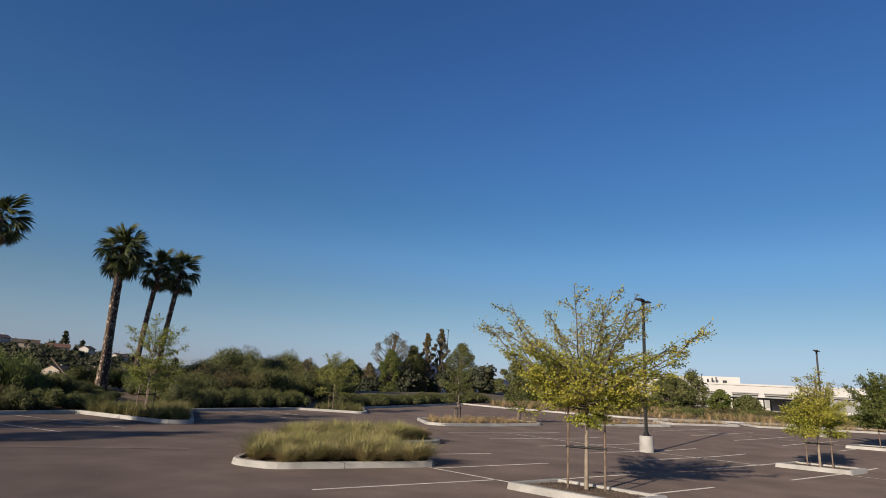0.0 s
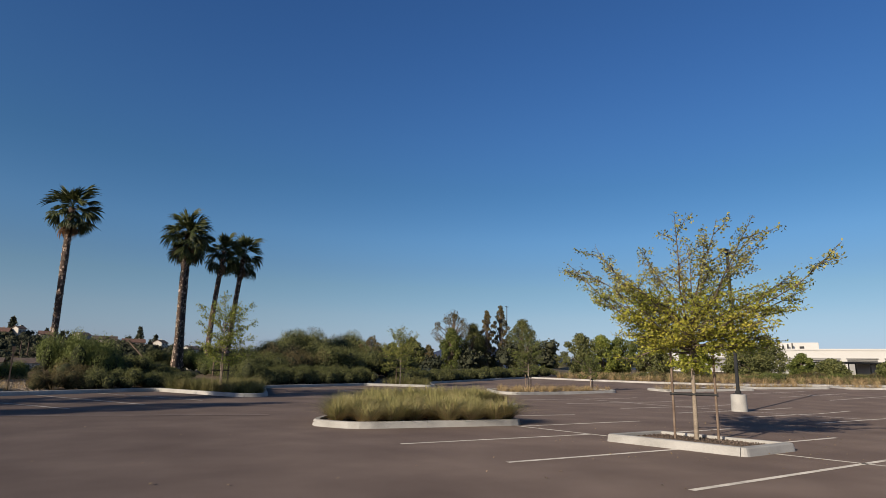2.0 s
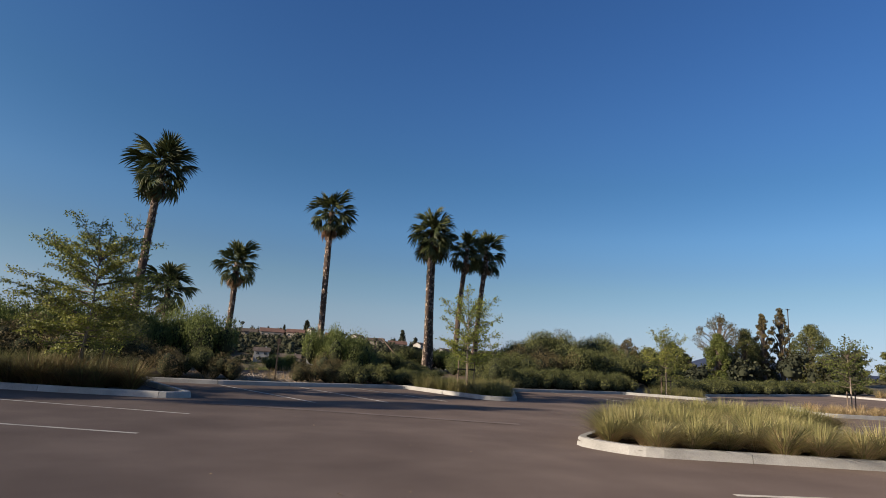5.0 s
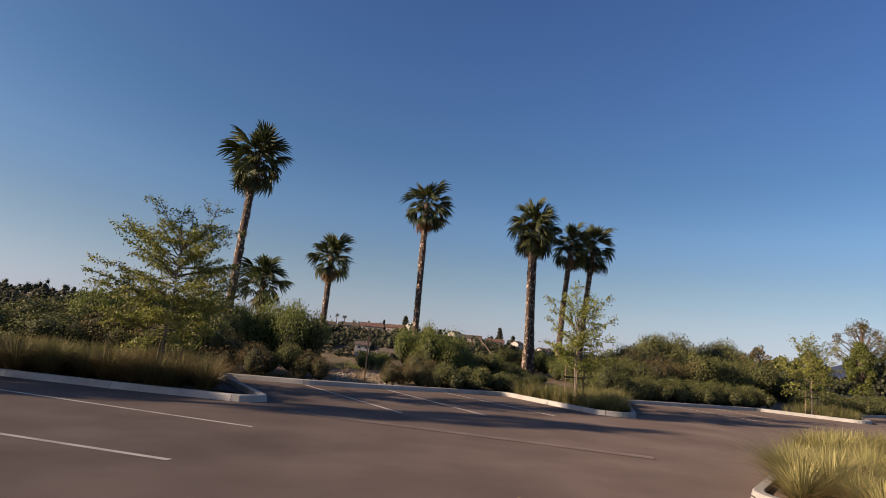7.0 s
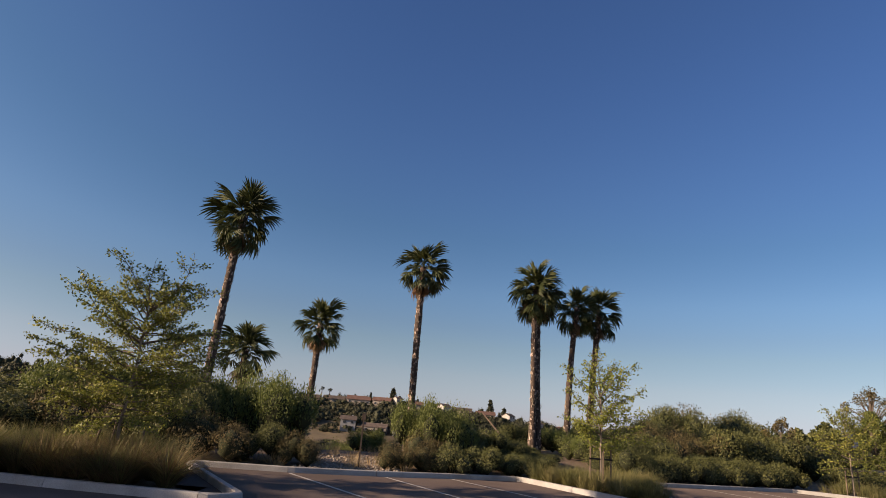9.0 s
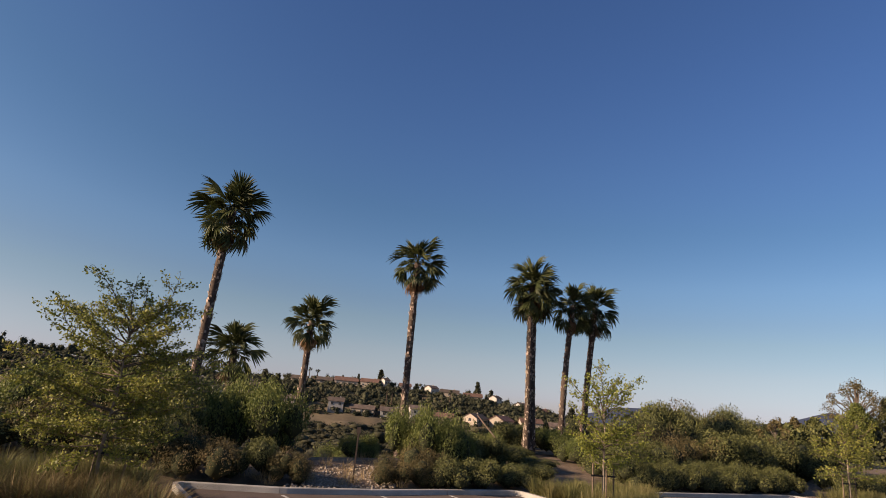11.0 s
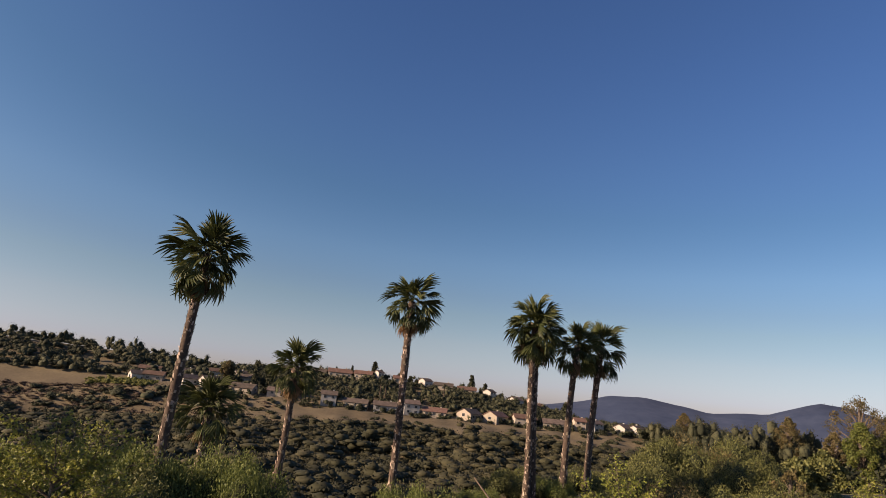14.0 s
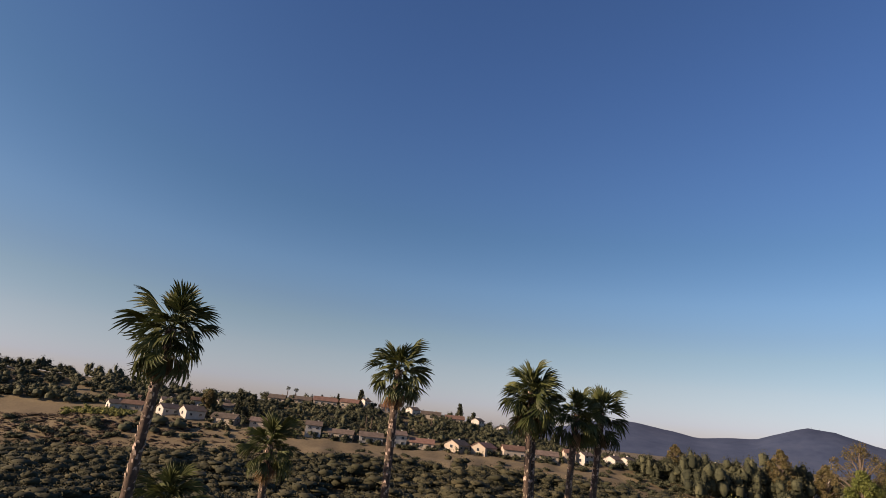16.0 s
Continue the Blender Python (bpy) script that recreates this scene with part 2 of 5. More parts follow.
def leaves(P, size, rng, up=0.3, slim=0.45, out=None, face=None):
    """Diamond leaves with a fold at points P: 4 vertices, 1 quad each."""
    P = np.asarray(P, np.float32)
    n = len(P)
    d = rng.normal(size=(n, 3))
    if out is not None:
        d = d + out
    d[:, 2] += up
    d /= np.linalg.norm(d, axis=1)[:, None] + 1e-9
    if face is None:
        s = np.cross(d, rng.normal(size=(n, 3)))
    else:
        f = face + rng.normal(0, 0.45, (n, 3))
        f /= np.linalg.norm(f, axis=1)[:, None] + 1e-9
        d = d - f * (d * f).sum(1)[:, None] * 0.75
        d /= np.linalg.norm(d, axis=1)[:, None] + 1e-9
        s = np.cross(f, d)
    s /= np.linalg.norm(s, axis=1)[:, None] + 1e-9
    nn = np.cross(d, s)
    L = (size * rng.uniform(0.6, 1.3, n))[:, None]
    V = np.empty((n, 4, 3), np.float32)
    V[:, 0] = P
    V[:, 1] = P + d * L * 0.5 + s * L * slim * 0.5 + nn * L * 0.12
    V[:, 2] = P + d * L
    V[:, 3] = P + d * L * 0.5 - s * L * slim * 0.5 + nn * L * 0.12
    F = np.arange(n * 4, dtype=np.int32).reshape(n, 4)
    return V.reshape(-1, 3), F


# ---- lie of the land ----
LOT = [(-75, 26), (-8, 20.5), (-5.2, 20.15), (-2.2, 20.0), (-1.75, 20.5), (-4.9, 25.9), (-2.3, 26.4), (0.26, 27.6), (2.3, 28.9), (4.6, 30.1),
       (7.0, 25.72), (7.75, 25.6), (8.25, 25.75), (8.5, 26.3), (10.3, 33.1), (18.0, 36.9), (21.5, 34.6), (22.3, 34.9), (25.5, 40.8), (42.0, 48.3), (42.4, 42.0), (44.3, 34.8), (47.0, 29.8),
       (52.5, 26.6), (58.5, 22.2), (64, 16.5), (72, 6), (80, -15), (80, -60), (-75, -60)]


def lot_z(x, y):
    return np.maximum(0, y - 16) * 0.012 + np.maximum(0, np.minimum(x, 90) - 26) * 0.02


def lot_distance(X, Y):
    """Distance to the edge of the paved lot, negative inside."""
    X, Y = np.asarray(X, float), np.asarray(Y, float)
    best, inside = np.full(X.shape, 1e9), np.zeros(X.shape, bool)
    for (ax, ay), (bx, by) in zip(LOT, LOT[1:] + LOT[:1]):
        t = np.clip(((X - ax) * (bx - ax) + (Y - ay) * (by - ay)) / ((bx - ax) ** 2 + (by - ay) ** 2), 0, 1)
        best = np.minimum(best, np.hypot(X - ax - t * (bx - ax), Y - ay - t * (by - ay)))
        if ay != by:
            inside ^= ((ay > Y) != (by > Y)) & (X < (bx - ax) * (Y - ay) / (by - ay) + ax)
    return np.where(inside, -best, best)


def smooth(a, b, v):
    t = np.clip((v - a) / (b - a), 0, 1)
    return t * t * (3 - 2 * t)


def land(X, Y):
    X, Y = np.asarray(X, float), np.asarray(Y, float)
    kerb_y = 22 + 0.5 * np.maximum(0, np.minimum(X, 110) + 8)
    v = Y - kerb_y
    near = lot_z(X, np.minimum(Y, 60)) + 0.10 + 0.5 * smooth(2, 14, v) - 1.9 * smooth(8, 15, v) * smooth(6, 1, X)
    low = np.interp(X, [-112, -81, -57, -35, -9, 19, 53, 71, 107], [-12.5, -9.8, -7.6, -6.8, -5.6, -5.0, -5.2, -6.0, -6.5])
    mid_ = np.interp(X, [-134, -104, -78, -62, -28, 5, 23, 43, 82, 150], [-3.8, -1.3, 0.0, -1.0, -1.0, -1.4, -0.8, -1.3, -0.7, -1.2])
    ridge = np.interp(X, [-400, -176, -127, -114, -101, -89, -64, -26, 0, 25, 38, 51, 78, 104, 200], [16, 12.3, 11.0, 9.0, 7.8, 7.8, 9.4, 10.5, 10.3, 9.0, 7.4, 6.0, 2.4, 0.6, -1.5])
    far = np.where(Y < 200, -11 + (low + 11) * smooth(138, 204, Y), low + (mid_ - low) * np.clip((Y - 200) / 30, 0, 1))
    far = np.where(Y > 230, mid_ + (ridge - mid_) * np.clip((Y - 230) / 57, 0, 1) ** 0.9, far)
    far = far - 30 * smooth(296, 700, Y)
    w = smooth(15, 55, v)
    return near * (1 - w) + far * w


def ground_z(x, y):
    return float(land(np.array([x]), np.array([y]))[0])


def pave_z(x, y):
    return float(lot_z(np.array([x]), np.array([y]))[0])


def sheet(xs, ys, zf):
    X, Y = np.meshgrid(xs, ys)
    Z = zf(X, Y)
    nx, ny = len(xs), len(ys)
    i = np.arange(nx * ny).reshape(ny, nx)
    F = np.stack([i[:-1, :-1], i[:-1, 1:], i[1:, 1:], i[1:, :-1]], -1).reshape(-1, 4)
    return np.stack([X, Y, Z], -1).reshape(-1, 3), F


xs = np.concatenate([[-4500, -2500, -1400, -900], np.arange(-600, -200, 25), np.arange(-200, -40, 5), np.arange(-40, 90, 1.4), np.arange(90, 200, 5), np.arange(200, 600, 25), [600, 900, 1400, 2500, 4500]])
ys = np.concatenate([[-4500, -2000, -800, -300, -120], np.arange(-70, 0, 5), np.arange(0, 62, 1.4), np.arange(62, 330, 4), np.arange(330, 700, 30), [700, 1000, 1800, 4500]])


def ground_surface(X, Y):
    d = lot_distance(X, Y)
    bumps = np.array([noise.noise((float(a) * 0.15, float(b) * 0.15, 0)) for a, b in zip(X.ravel(), Y.ravel())]).reshape(X.shape)
    z = land(X, Y) + bumps * 0.25 * smooth(3, 9, d) + bumps * 0.8 * smooth(60, 120, Y)
    return np.where(d > 0.8, z, lot_z(X, np.minimum(Y, 60)) - 0.25)


V, F = sheet(xs, ys, ground_surface)
mid = V[F].mean(1)
gap = lot_distance(mid[:, 0], mid[:, 1])
soil = (gap < 9 + 2 * np.sin(mid[:, 0] * 0.9)) & (mid[:, 0] < 60)
tagged(put("ground", quick("ground", V, F, (EARTH, SOIL), soil.astype(int)), None, smooth=True), "dry tan earth and grass slope beyond the parking lot", "ground", kind="structure")

gx, gy = np.arange(-80, 92, 1.0), np.arange(-62, 54, 1.0)
V, F = sheet(gx, gy, lambda X, Y: lot_z(X, Y))
keep = lot_distance(V[F].mean(1)[:, 0], V[F].mean(1)[:, 1]) < 0.9
tagged(put("parking_lot", quick("parking_lot", V, F[keep]), ASPHALT, smooth=True), "worn brown-grey asphalt of an empty parking lot", "asphalt", kind="structure")


# ---- kerbs and painted lines ----
def rounded(points, r, closed):
    """Points with the corners rounded."""
    out, n = [], len(points)
    for i, p in enumerate(points):
        p = Vector(p)
        if not closed and i in (0, n - 1):
            out.append(p)
            continue
        a, b = Vector(points[i - 1]), Vector(points[(i + 1) % n])
        da, db = (a - p), (b - p)
        k = min(r, da.length * 0.45, db.length * 0.45)
        s, e = p + da.normalized() * k, p + db.normalized() * k
        for t in (0, 0.33, 0.67, 1):
            out.append(s * (1 - t) ** 2 + p * 2 * t * (1 - t) + e * t * t)
    return out


def kerb(name, points, label, closed=True, r=0.35, step=3.0, inward=1):
    """A concrete kerb of cast lengths with open joints; the line is its foot on the paving."""
    parent = empty(name, Matrix(), label, "kerb", kind="structure")
    P = rounded(points, r, closed)
    if closed:
        P.append(P[0])
    n = len(P)
    off = []
    for i, p in enumerate(P):
        a = P[i - 1] if i else (P[-2] if closed else p)
        b = P[i + 1] if i < n - 1 else (P[1] if closed else p)
        d = (b - a).normalized()
        off.append(Vector((-d.y, d.x)) * inward)
    prof = [(0.0, -0.05), (0.035, 0.13), (0.055, 0.15), (0.17, 0.152), (0.18, 0.14), (0.18, -0.05)]
    start, run = 0, 0.0
    for i in range(1, n):
        run += (P[i] - P[i - 1]).length
        if run > step or i == n - 1:
            bm = bmesh.new()
            rows = []
            for j in range(start, i + 1):
                q = P[j]
                if j == start and start:
                    q = q + (P[j + 1] - q).normalized() * 0.012
                z = pave_z(q.x, q.y)
                rows.append([bm.verts.new((q.x + off[j].x * u, q.y + off[j].y * u, z + h)) for u, h in prof])
            for ra, rb in zip(rows, rows[1:]):
                for k in range(len(prof) - 1):
                    bm.faces.new((ra[k], rb[k], rb[k + 1], ra[k + 1]) if inward < 0 else (ra[k], ra[k + 1], rb[k + 1], rb[k]))
            bm.faces.new(rows[0]), bm.faces.new(rows[-1][::-1])
            bmesh.ops.recalc_face_normals(bm, faces=bm.faces)
            part("kerb_length", bm, CONCRETE, parent)
            start, run = i, 0.0
    return P


def split(points, step=2.6):
    """Long sides cut into lengths."""
    out = []
    n = len(points)
    for i in range(n):
        a, b = Vector(points[i]), Vector(points[(i + 1) % n])
        k = max(1, round((b - a).length / step))
        out += [a + (b - a) * (t / k) for t in range(k)]
    return out


def bed(points, lift=0.09):
    """A soil surface inside a kerb ring."""
    bm = bmesh.new()
    bm.faces.new([bm.verts.new((p[0], p[1], pave_z(p[0], p[1]) + lift)) for p in points])
    bmesh.ops.triangulate(bm, faces=bm.faces)
    bmesh.ops.subdivide_edges(bm, edges=bm.edges, cuts=3, use_grid_fill=True)
    for v in bm.verts:
        v.co.z += 0.04 * noise.noise(v.co * 1.7)
    if sum(f.normal.z for f in bm.faces) < 0:
        bmesh.ops.reverse_faces(bm, faces=bm.faces)
    return tagged(part("planting_bed", bm, SOIL), "bare brown soil and mulch inside a kerb", "soil", kind="structure")


def stripe(points, width=0.10, mat=None, label="worn white stall line painted on the asphalt"):
    """A painted line following the paving."""
    bm = bmesh.new()
    a, b = Vector(points[0]), Vector(points[1])
    d = (b - a)
    s = Vector((-d.y, d.x)).normalized() * width / 2
    k = max(2, int(d.length / 0.9))
    rows = []
    for i in range(k + 1):
        q = a + d * i / k
        w = 1 + 0.08 * noise.noise((q.x * 3, q.y * 3, 1))
        rows.append((bm.verts.new((q.x - s.x * w, q.y - s.y * w, pave_z(q.x, q.y) + 0.005)), bm.verts.new((q.x + s.x * w, q.y + s.y * w, pave_z(q.x, q.y) + 0.005))))
    for (p, q), (u, v) in zip(rows, rows[1:]):
        bm.faces.new((p, u, v, q))
    return tagged(part("stall_line", bm, mat or PAINT), label, "road marking", "stall lines", "structure")


def centre_x(y):
    return 10.9 + (12.5 - y) * 0.16


for y in (10.55, 7.95):
    stripe([(centre_x(y) - 4.85, y + 0.1), (centre_x(y), y - 0.05)])
for y in (5.37, 2.75, 0.15, -2.45, -5.05):
    stripe([(centre_x(y) - 4.6, y), (centre_x(y) + 4.5, y + 0.1)])
for y in (12.62, 10.05, 7.7):
    stripe([(centre_x(y), y), (centre_x(y) + 4.6, y)])
stripe([(12.9, 15.4), (15.4, 15.2)])
stripe([(10.85, 12.75), (11.35, 9.45)])
stripe([(11.9, 6.75), (13.9, -6.0)])
for y in (22.3, 19.7, 17.0, 14.6, 12.4, 10.1, 7.6, 5.0, 2.4):
    c = 24.1 + (12.4 - y) * 0.1
    stripe([(c - 3.9, y), (c + 4.3, y + 0.15)])
stripe([(23.1, 22.4), (24.3, 10.0)])
stripe([(24.9, 7.4), (25.4, 2.0)])
for y in (24.3, 21.7, 19.1, 16.5, 13.9, 11.3, 8.7):
    stripe([(35.5, y), (44.0, y + 0.2)])
stripe([(39.6, 24.4), (40.6, 8.0)])
for a, b in (((-2.28, 26.2), (1.24, 20.9)), ((0.26, 27.5), (3.3, 22.2)), ((2.28, 28.75), (5.38, 23.9)), ((12.6, 34.1), (14.4, 29.2)), ((15.0, 35.2), (16.7, 30.4))):
    stripe([a, b])
for a, b in (((-7.2, 18.5), (-0.97, 16.83)), ((-7.0, 15.1), (-0.93, 13.78))):
    stripe([a, b])
stripe([(-1.1, 19.27), (6.0, 17.76)], 0.34, FADED, "faint faded paint trace on asphalt")

ISL_A = [(5.98, 14.55), (6.62, 13.42), (11.2, 12.75), (11.9, 16.0), (13.0, 17.75), (15.7, 18.15), (15.2, 20.4), (10.6, 20.6), (9.1, 18.9)]
TREE_ISL = [(10.45, 9.45), (10.95, 6.72), (12.75, 6.78), (12.25, 9.5)]
TREE_ISL2 = [(24.45, 9.7), (25.05, 7.4), (26.75, 7.4), (26.15, 9.7)]
TREE_ISL3 = [(38.2, 11.9), (38.9, 9.5), (40.7, 9.5), (40.1, 11.9)]
MID_ISL = [(21.2, 26.8), (21.8, 26.0), (30.2, 26.2), (30.8, 27.2), (29.5, 30.0), (23.0, 30.3)]
STRIP_B = [(33.8, 25.4), (41.5, 23.8), (41.8, 26.2), (34.5, 27.6)]
STRIP_C = [(43.5, 25.0), (49.5, 22.6), (50.5, 25.2), (44.5, 27.6)]
STRIP_D = [(50.5, 22.0), (53.5, 19.5), (55.0, 22.5), (52.5, 24.4)]
STRIP_E = [(54.5, 19.0), (60.5, 13.0), (62.5, 15.5), (57.0, 21.0)]
KERB_LABEL = "pale cast concrete kerb round a planting island"
for ring, r in ((ISL_A, 0.7), (TREE_ISL, 0.12), (TREE_ISL2, 0.12), (TREE_ISL3, 0.12), (MID_ISL, 0.6), (STRIP_B, 0.5), (STRIP_C, 0.5), (STRIP_D, 0.5), (STRIP_E, 0.5)):
    kerb("kerb_ring", split(ring), KERB_LABEL, True, r if r < 0.2 else 0.45, 2.5)
    c = sum((Vector(p) for p in ring), Vector((0, 0))) / len(ring)
    bed([c + (Vector(p) - c) * (1 - 0.12 / max(0.5, (Vector(p) - c).length)) for p in ring])
edge = [Vector(p) for p in LOT[:27]]
edge = split(edge, 2.6)
edge = edge[:next(i for i, p in enumerate(edge) if (p - Vector((72, 6))).length < 0.1) + 1]
kerb("kerb_edge", [tuple(p) for p in edge], "pale concrete kerb along the far edge of the lot", False, 0.3, 2.5)

# ---- grasses ----
def grass_patch(name, ring_or_points, mat, label, per, height, spread, count=None, seed=1, category="ornamental grass", arch=0.5, wide=1.0):
    """Tufts of arching blades."""
    rng = np.random.default_rng(seed)
    pts = ring_or_points
    nb, seg = per, 3
    n = len(pts)
    base = np.repeat(np.asarray(pts, float), nb, 0)
    tot = n * nb
    ang = rng.uniform(0, 2 * np.pi, tot)
    lean = np.abs(rng.normal(arch, 0.42, tot))
    tuft = np.repeat(rng.uniform(0.68, 1.15, n), nb)
    L = height * tuft * rng.uniform(0.55, 1.15, tot)
    r0 = spread * np.sqrt(rng.uniform(0, 1, tot)) * 0.5
    d = np.stack([np.cos(ang), np.sin(ang), np.zeros(tot)], 1)
    side = np.stack([-np.sin(ang), np.cos(ang), np.zeros(tot)], 1)
    root = base + d * r0[:, None]
    w = rng.uniform(0.0028, 0.0058, tot)[:, None] * (height / 0.7) ** 0.5 * 1.4 * wide
    V = np.empty((tot, 2 * seg + 1, 3))
    for k in range(seg + 1):
        t = k / seg
        out = L * (lean * t * 0.55 + lean * t * t * 0.75)
        up = L * (t - 0.28 * lean * t * t)
        c = root + d * out[:, None]
        c[:, 2] += up
        if k < seg:
            V[:, 2 * k] = c - side * w * (1 - t * 0.6)
            V[:, 2 * k + 1] = c + side * w * (1 - t * 0.6)
        else:
            V[:, 2 * seg] = c
    o = (np.arange(tot) * (2 * seg + 1))[:, None]
    F = np.concatenate([np.concatenate([o + [2 * k, 2 * k + 1, 2 * k + 3], o + [2 * k, 2 * k + 3, 2 * k + 2]], 0) for k in range(seg - 1)] + [o + [2 * seg - 2, 2 * seg - 1, 2 * seg]], 0)
    return tagged(put(name, quick(name, V.reshape(-1, 3), F), mat), label, category, kind="stuff")


def inside(ring, x, y):
    c = False
    for (ax, ay), (bx, by) in zip(ring, ring[1:] + ring[:1]):
        if (ay > y) != (by > y) and x < (bx - ax) * (y - ay) / (by - ay) + ax:
            c = not c
    return c


def edge_gap(ring, x, y):
    best = 9e9
    for (ax, ay), (bx, by) in zip(ring, ring[1:] + ring[:1]):
        t = min(1, max(0, ((x - ax) * (bx - ax) + (y - ay) * (by - ay)) / ((bx - ax) ** 2 + (by - ay) ** 2)))
        best = min(best, math.hypot(x - ax - t * (bx - ax), y - ay - t * (by - ay)))
    return best


def scatter(ring, gap, margin, seed, z=None):
    rng = random.Random(seed)
    xs_, ys_ = [p[0] for p in ring], [p[1] for p in ring]
    out = []
    x = min(xs_)
    while x < max(xs_):
        y = min(ys_)
        while y < max(ys_):
            px, py = x + rng.uniform(-.4, .4) * gap, y + rng.uniform(-.4, .4) * gap
            if inside(ring, px, py) and edge_gap(ring, px, py) > margin:
                out.append((px, py, (pave_z(px, py) + 0.08) if z is None else z(px, py)))
            y += gap
        x += gap
    return out


FILL_A = [p for p in scatter(ISL_A, 0.55, 0.30, 2) if p[0] + 0.5 * (14 - p[1]) > 6.42 and p[0] - 0.28 * (p[1] - 13) < 11.25 + 4 * (p[1] > 17.6) - 0.6 * (16.4 < p[1] < 17.6)]
grass_patch("ornamental_grass", FILL_A, GRASS, "tall yellow-green bunch grass filling a kerbed island", 560, 0.64, 0.22, seed=3, arch=0.68)
grass_patch("dry_grass", FILL_A, DRYGRASS, "straw-coloured old blades among bunch grass", 340, 0.54, 0.24, seed=4, arch=1.0)
grass_patch("dry_grass", scatter(MID_ISL, 0.6, 0.4, 4), DRYGRASS, "low tan dry bunch grass in a kerbed island", 90, 0.42, 0.34, seed=5)
for ring, sd in ((STRIP_B, 6), (STRIP_C, 7), (STRIP_D, 8), (STRIP_E, 9)):
    grass_patch("dry_grass", scatter(ring, 0.7, 0.4, sd), DRYGRASS, "low tan dry bunch grass in a kerbed strip", 60, 0.55, 0.4, seed=sd)
ISL_3 = [(-14, 20.9), (-8, 20.5), (-5.2, 20.15), (-2.2, 20.0), (-1.75, 20.5), (-4.3, 24.9), (-8, 24.2), (-14, 24)]
ISL_F1 = [(4.6, 30.1), (7.0, 25.8), (8.2, 25.8), (8.5, 26.3), (10.1, 32.2), (8.5, 33)]
ISL_F2 = [(18.0, 36.9), (21.5, 34.6), (22.3, 34.9), (24.8, 39.5), (22, 39.5)]
FILL_3 = [p for p in scatter(ISL_3, 0.5, 0.42, 10) if p[0] + 0.5 * (p[1] - 20) < -2.95]
FRONT_3 = [p for p in FILL_3 if p[1] < 21.9 - 0.06 * p[0] and p[0] < -3.0]
grass_patch("green_grass", [p for p in FILL_3 if p not in FRONT_3], GRASS2, "soft green bunch grass behind the kerb", 420, 0.86, 0.30, seed=11, arch=0.62)
grass_patch("russet_grass", FRONT_3, RUSTGRASS, "rusty brown bunch grass behind the kerb", 420, 0.80, 0.28, seed=12, arch=0.85)
grass_patch("green_grass", FRONT_3, GRASS2, "green blades among rusty bunch grass", 230, 0.84, 0.28, seed=20, arch=0.6)
grass_patch("green_grass", scatter(ISL_F1, 0.5, 0.4, 12), GRASS2, "green bunch grass under a young tree", 260, 0.62, 0.40, seed=13)
grass_patch("green_grass", scatter(ISL_F2, 0.6, 0.4, 14), GRASS2, "low green bunch grass under a young tree", 90, 0.6, 0.4, seed=15)


BANK = [(-5.5, 27.2), (-2.3, 26.9), (0.26, 28.1), (2.4, 29.4), (4.4, 31), (4.5, 37), (-1, 36), (-6, 34)]
grass_patch("dry_grass", scatter(BANK, 1.0, 0.1, 16, ground_z), DRYGRASS, "sparse dry grass tufts on bare soil", 45, 0.4, 0.5, seed=17)
HEDGEFOOT = [(9.6, 34.6), (18, 38.4), (17, 40.5), (9, 36.5)]
grass_patch("dry_grass", scatter(HEDGEFOOT, 0.8, 0.1, 18, ground_z), DRYGRASS, "dry grass tufts at the foot of shrubs", 45, 0.45, 0.5, seed=19)

EAST_BED = [(43.5, 46.5), (45, 36.5), (48, 31.2), (53, 28), (59, 23.8), (66, 17.2), (78, 14), (86, 28), (72, 44), (52, 50)]
grass_patch("dry_grass", scatter(EAST_BED, 1.15, 0.1, 31, ground_z), DRYGRASS, "clumps of straw-coloured dry grass in the planting beyond the lot", 60, 0.62, 0.6, seed=32, arch=0.7, wide=2.2)
grass_patch("green_grass", scatter(EAST_BED, 1.9, 0.1, 33, ground_z), GRASS2, "clumps of olive green grass in the planting beyond the lot", 60, 0.7, 0.6, seed=34, arch=0.6, wide=2.2)


# ---- trees ----
def limb_line(rng, start, az, el, length, rise, wander, n=6):
    """A branch that wanders and bends up or down on its way."""
    pts, p, e, a = [start], start.copy(), el, az
    for _ in range(n):
        d = Vector((math.cos(a) * math.cos(e), math.sin(a) * math.cos(e), math.sin(e)))
        p = p + d * length / n
        pts.append(p.copy())
        a += rng.gauss(0, wander)
        e += rise / n + rng.gauss(0, wander * .7)
    return pts


def along(pts, t):
    k = min(len(pts) - 2, int(t * (len(pts) - 1)))
    u = t * (len(pts) - 1) - k
    return pts[k].lerp(pts[k + 1], u), (pts[k + 1] - pts[k]).normalized()


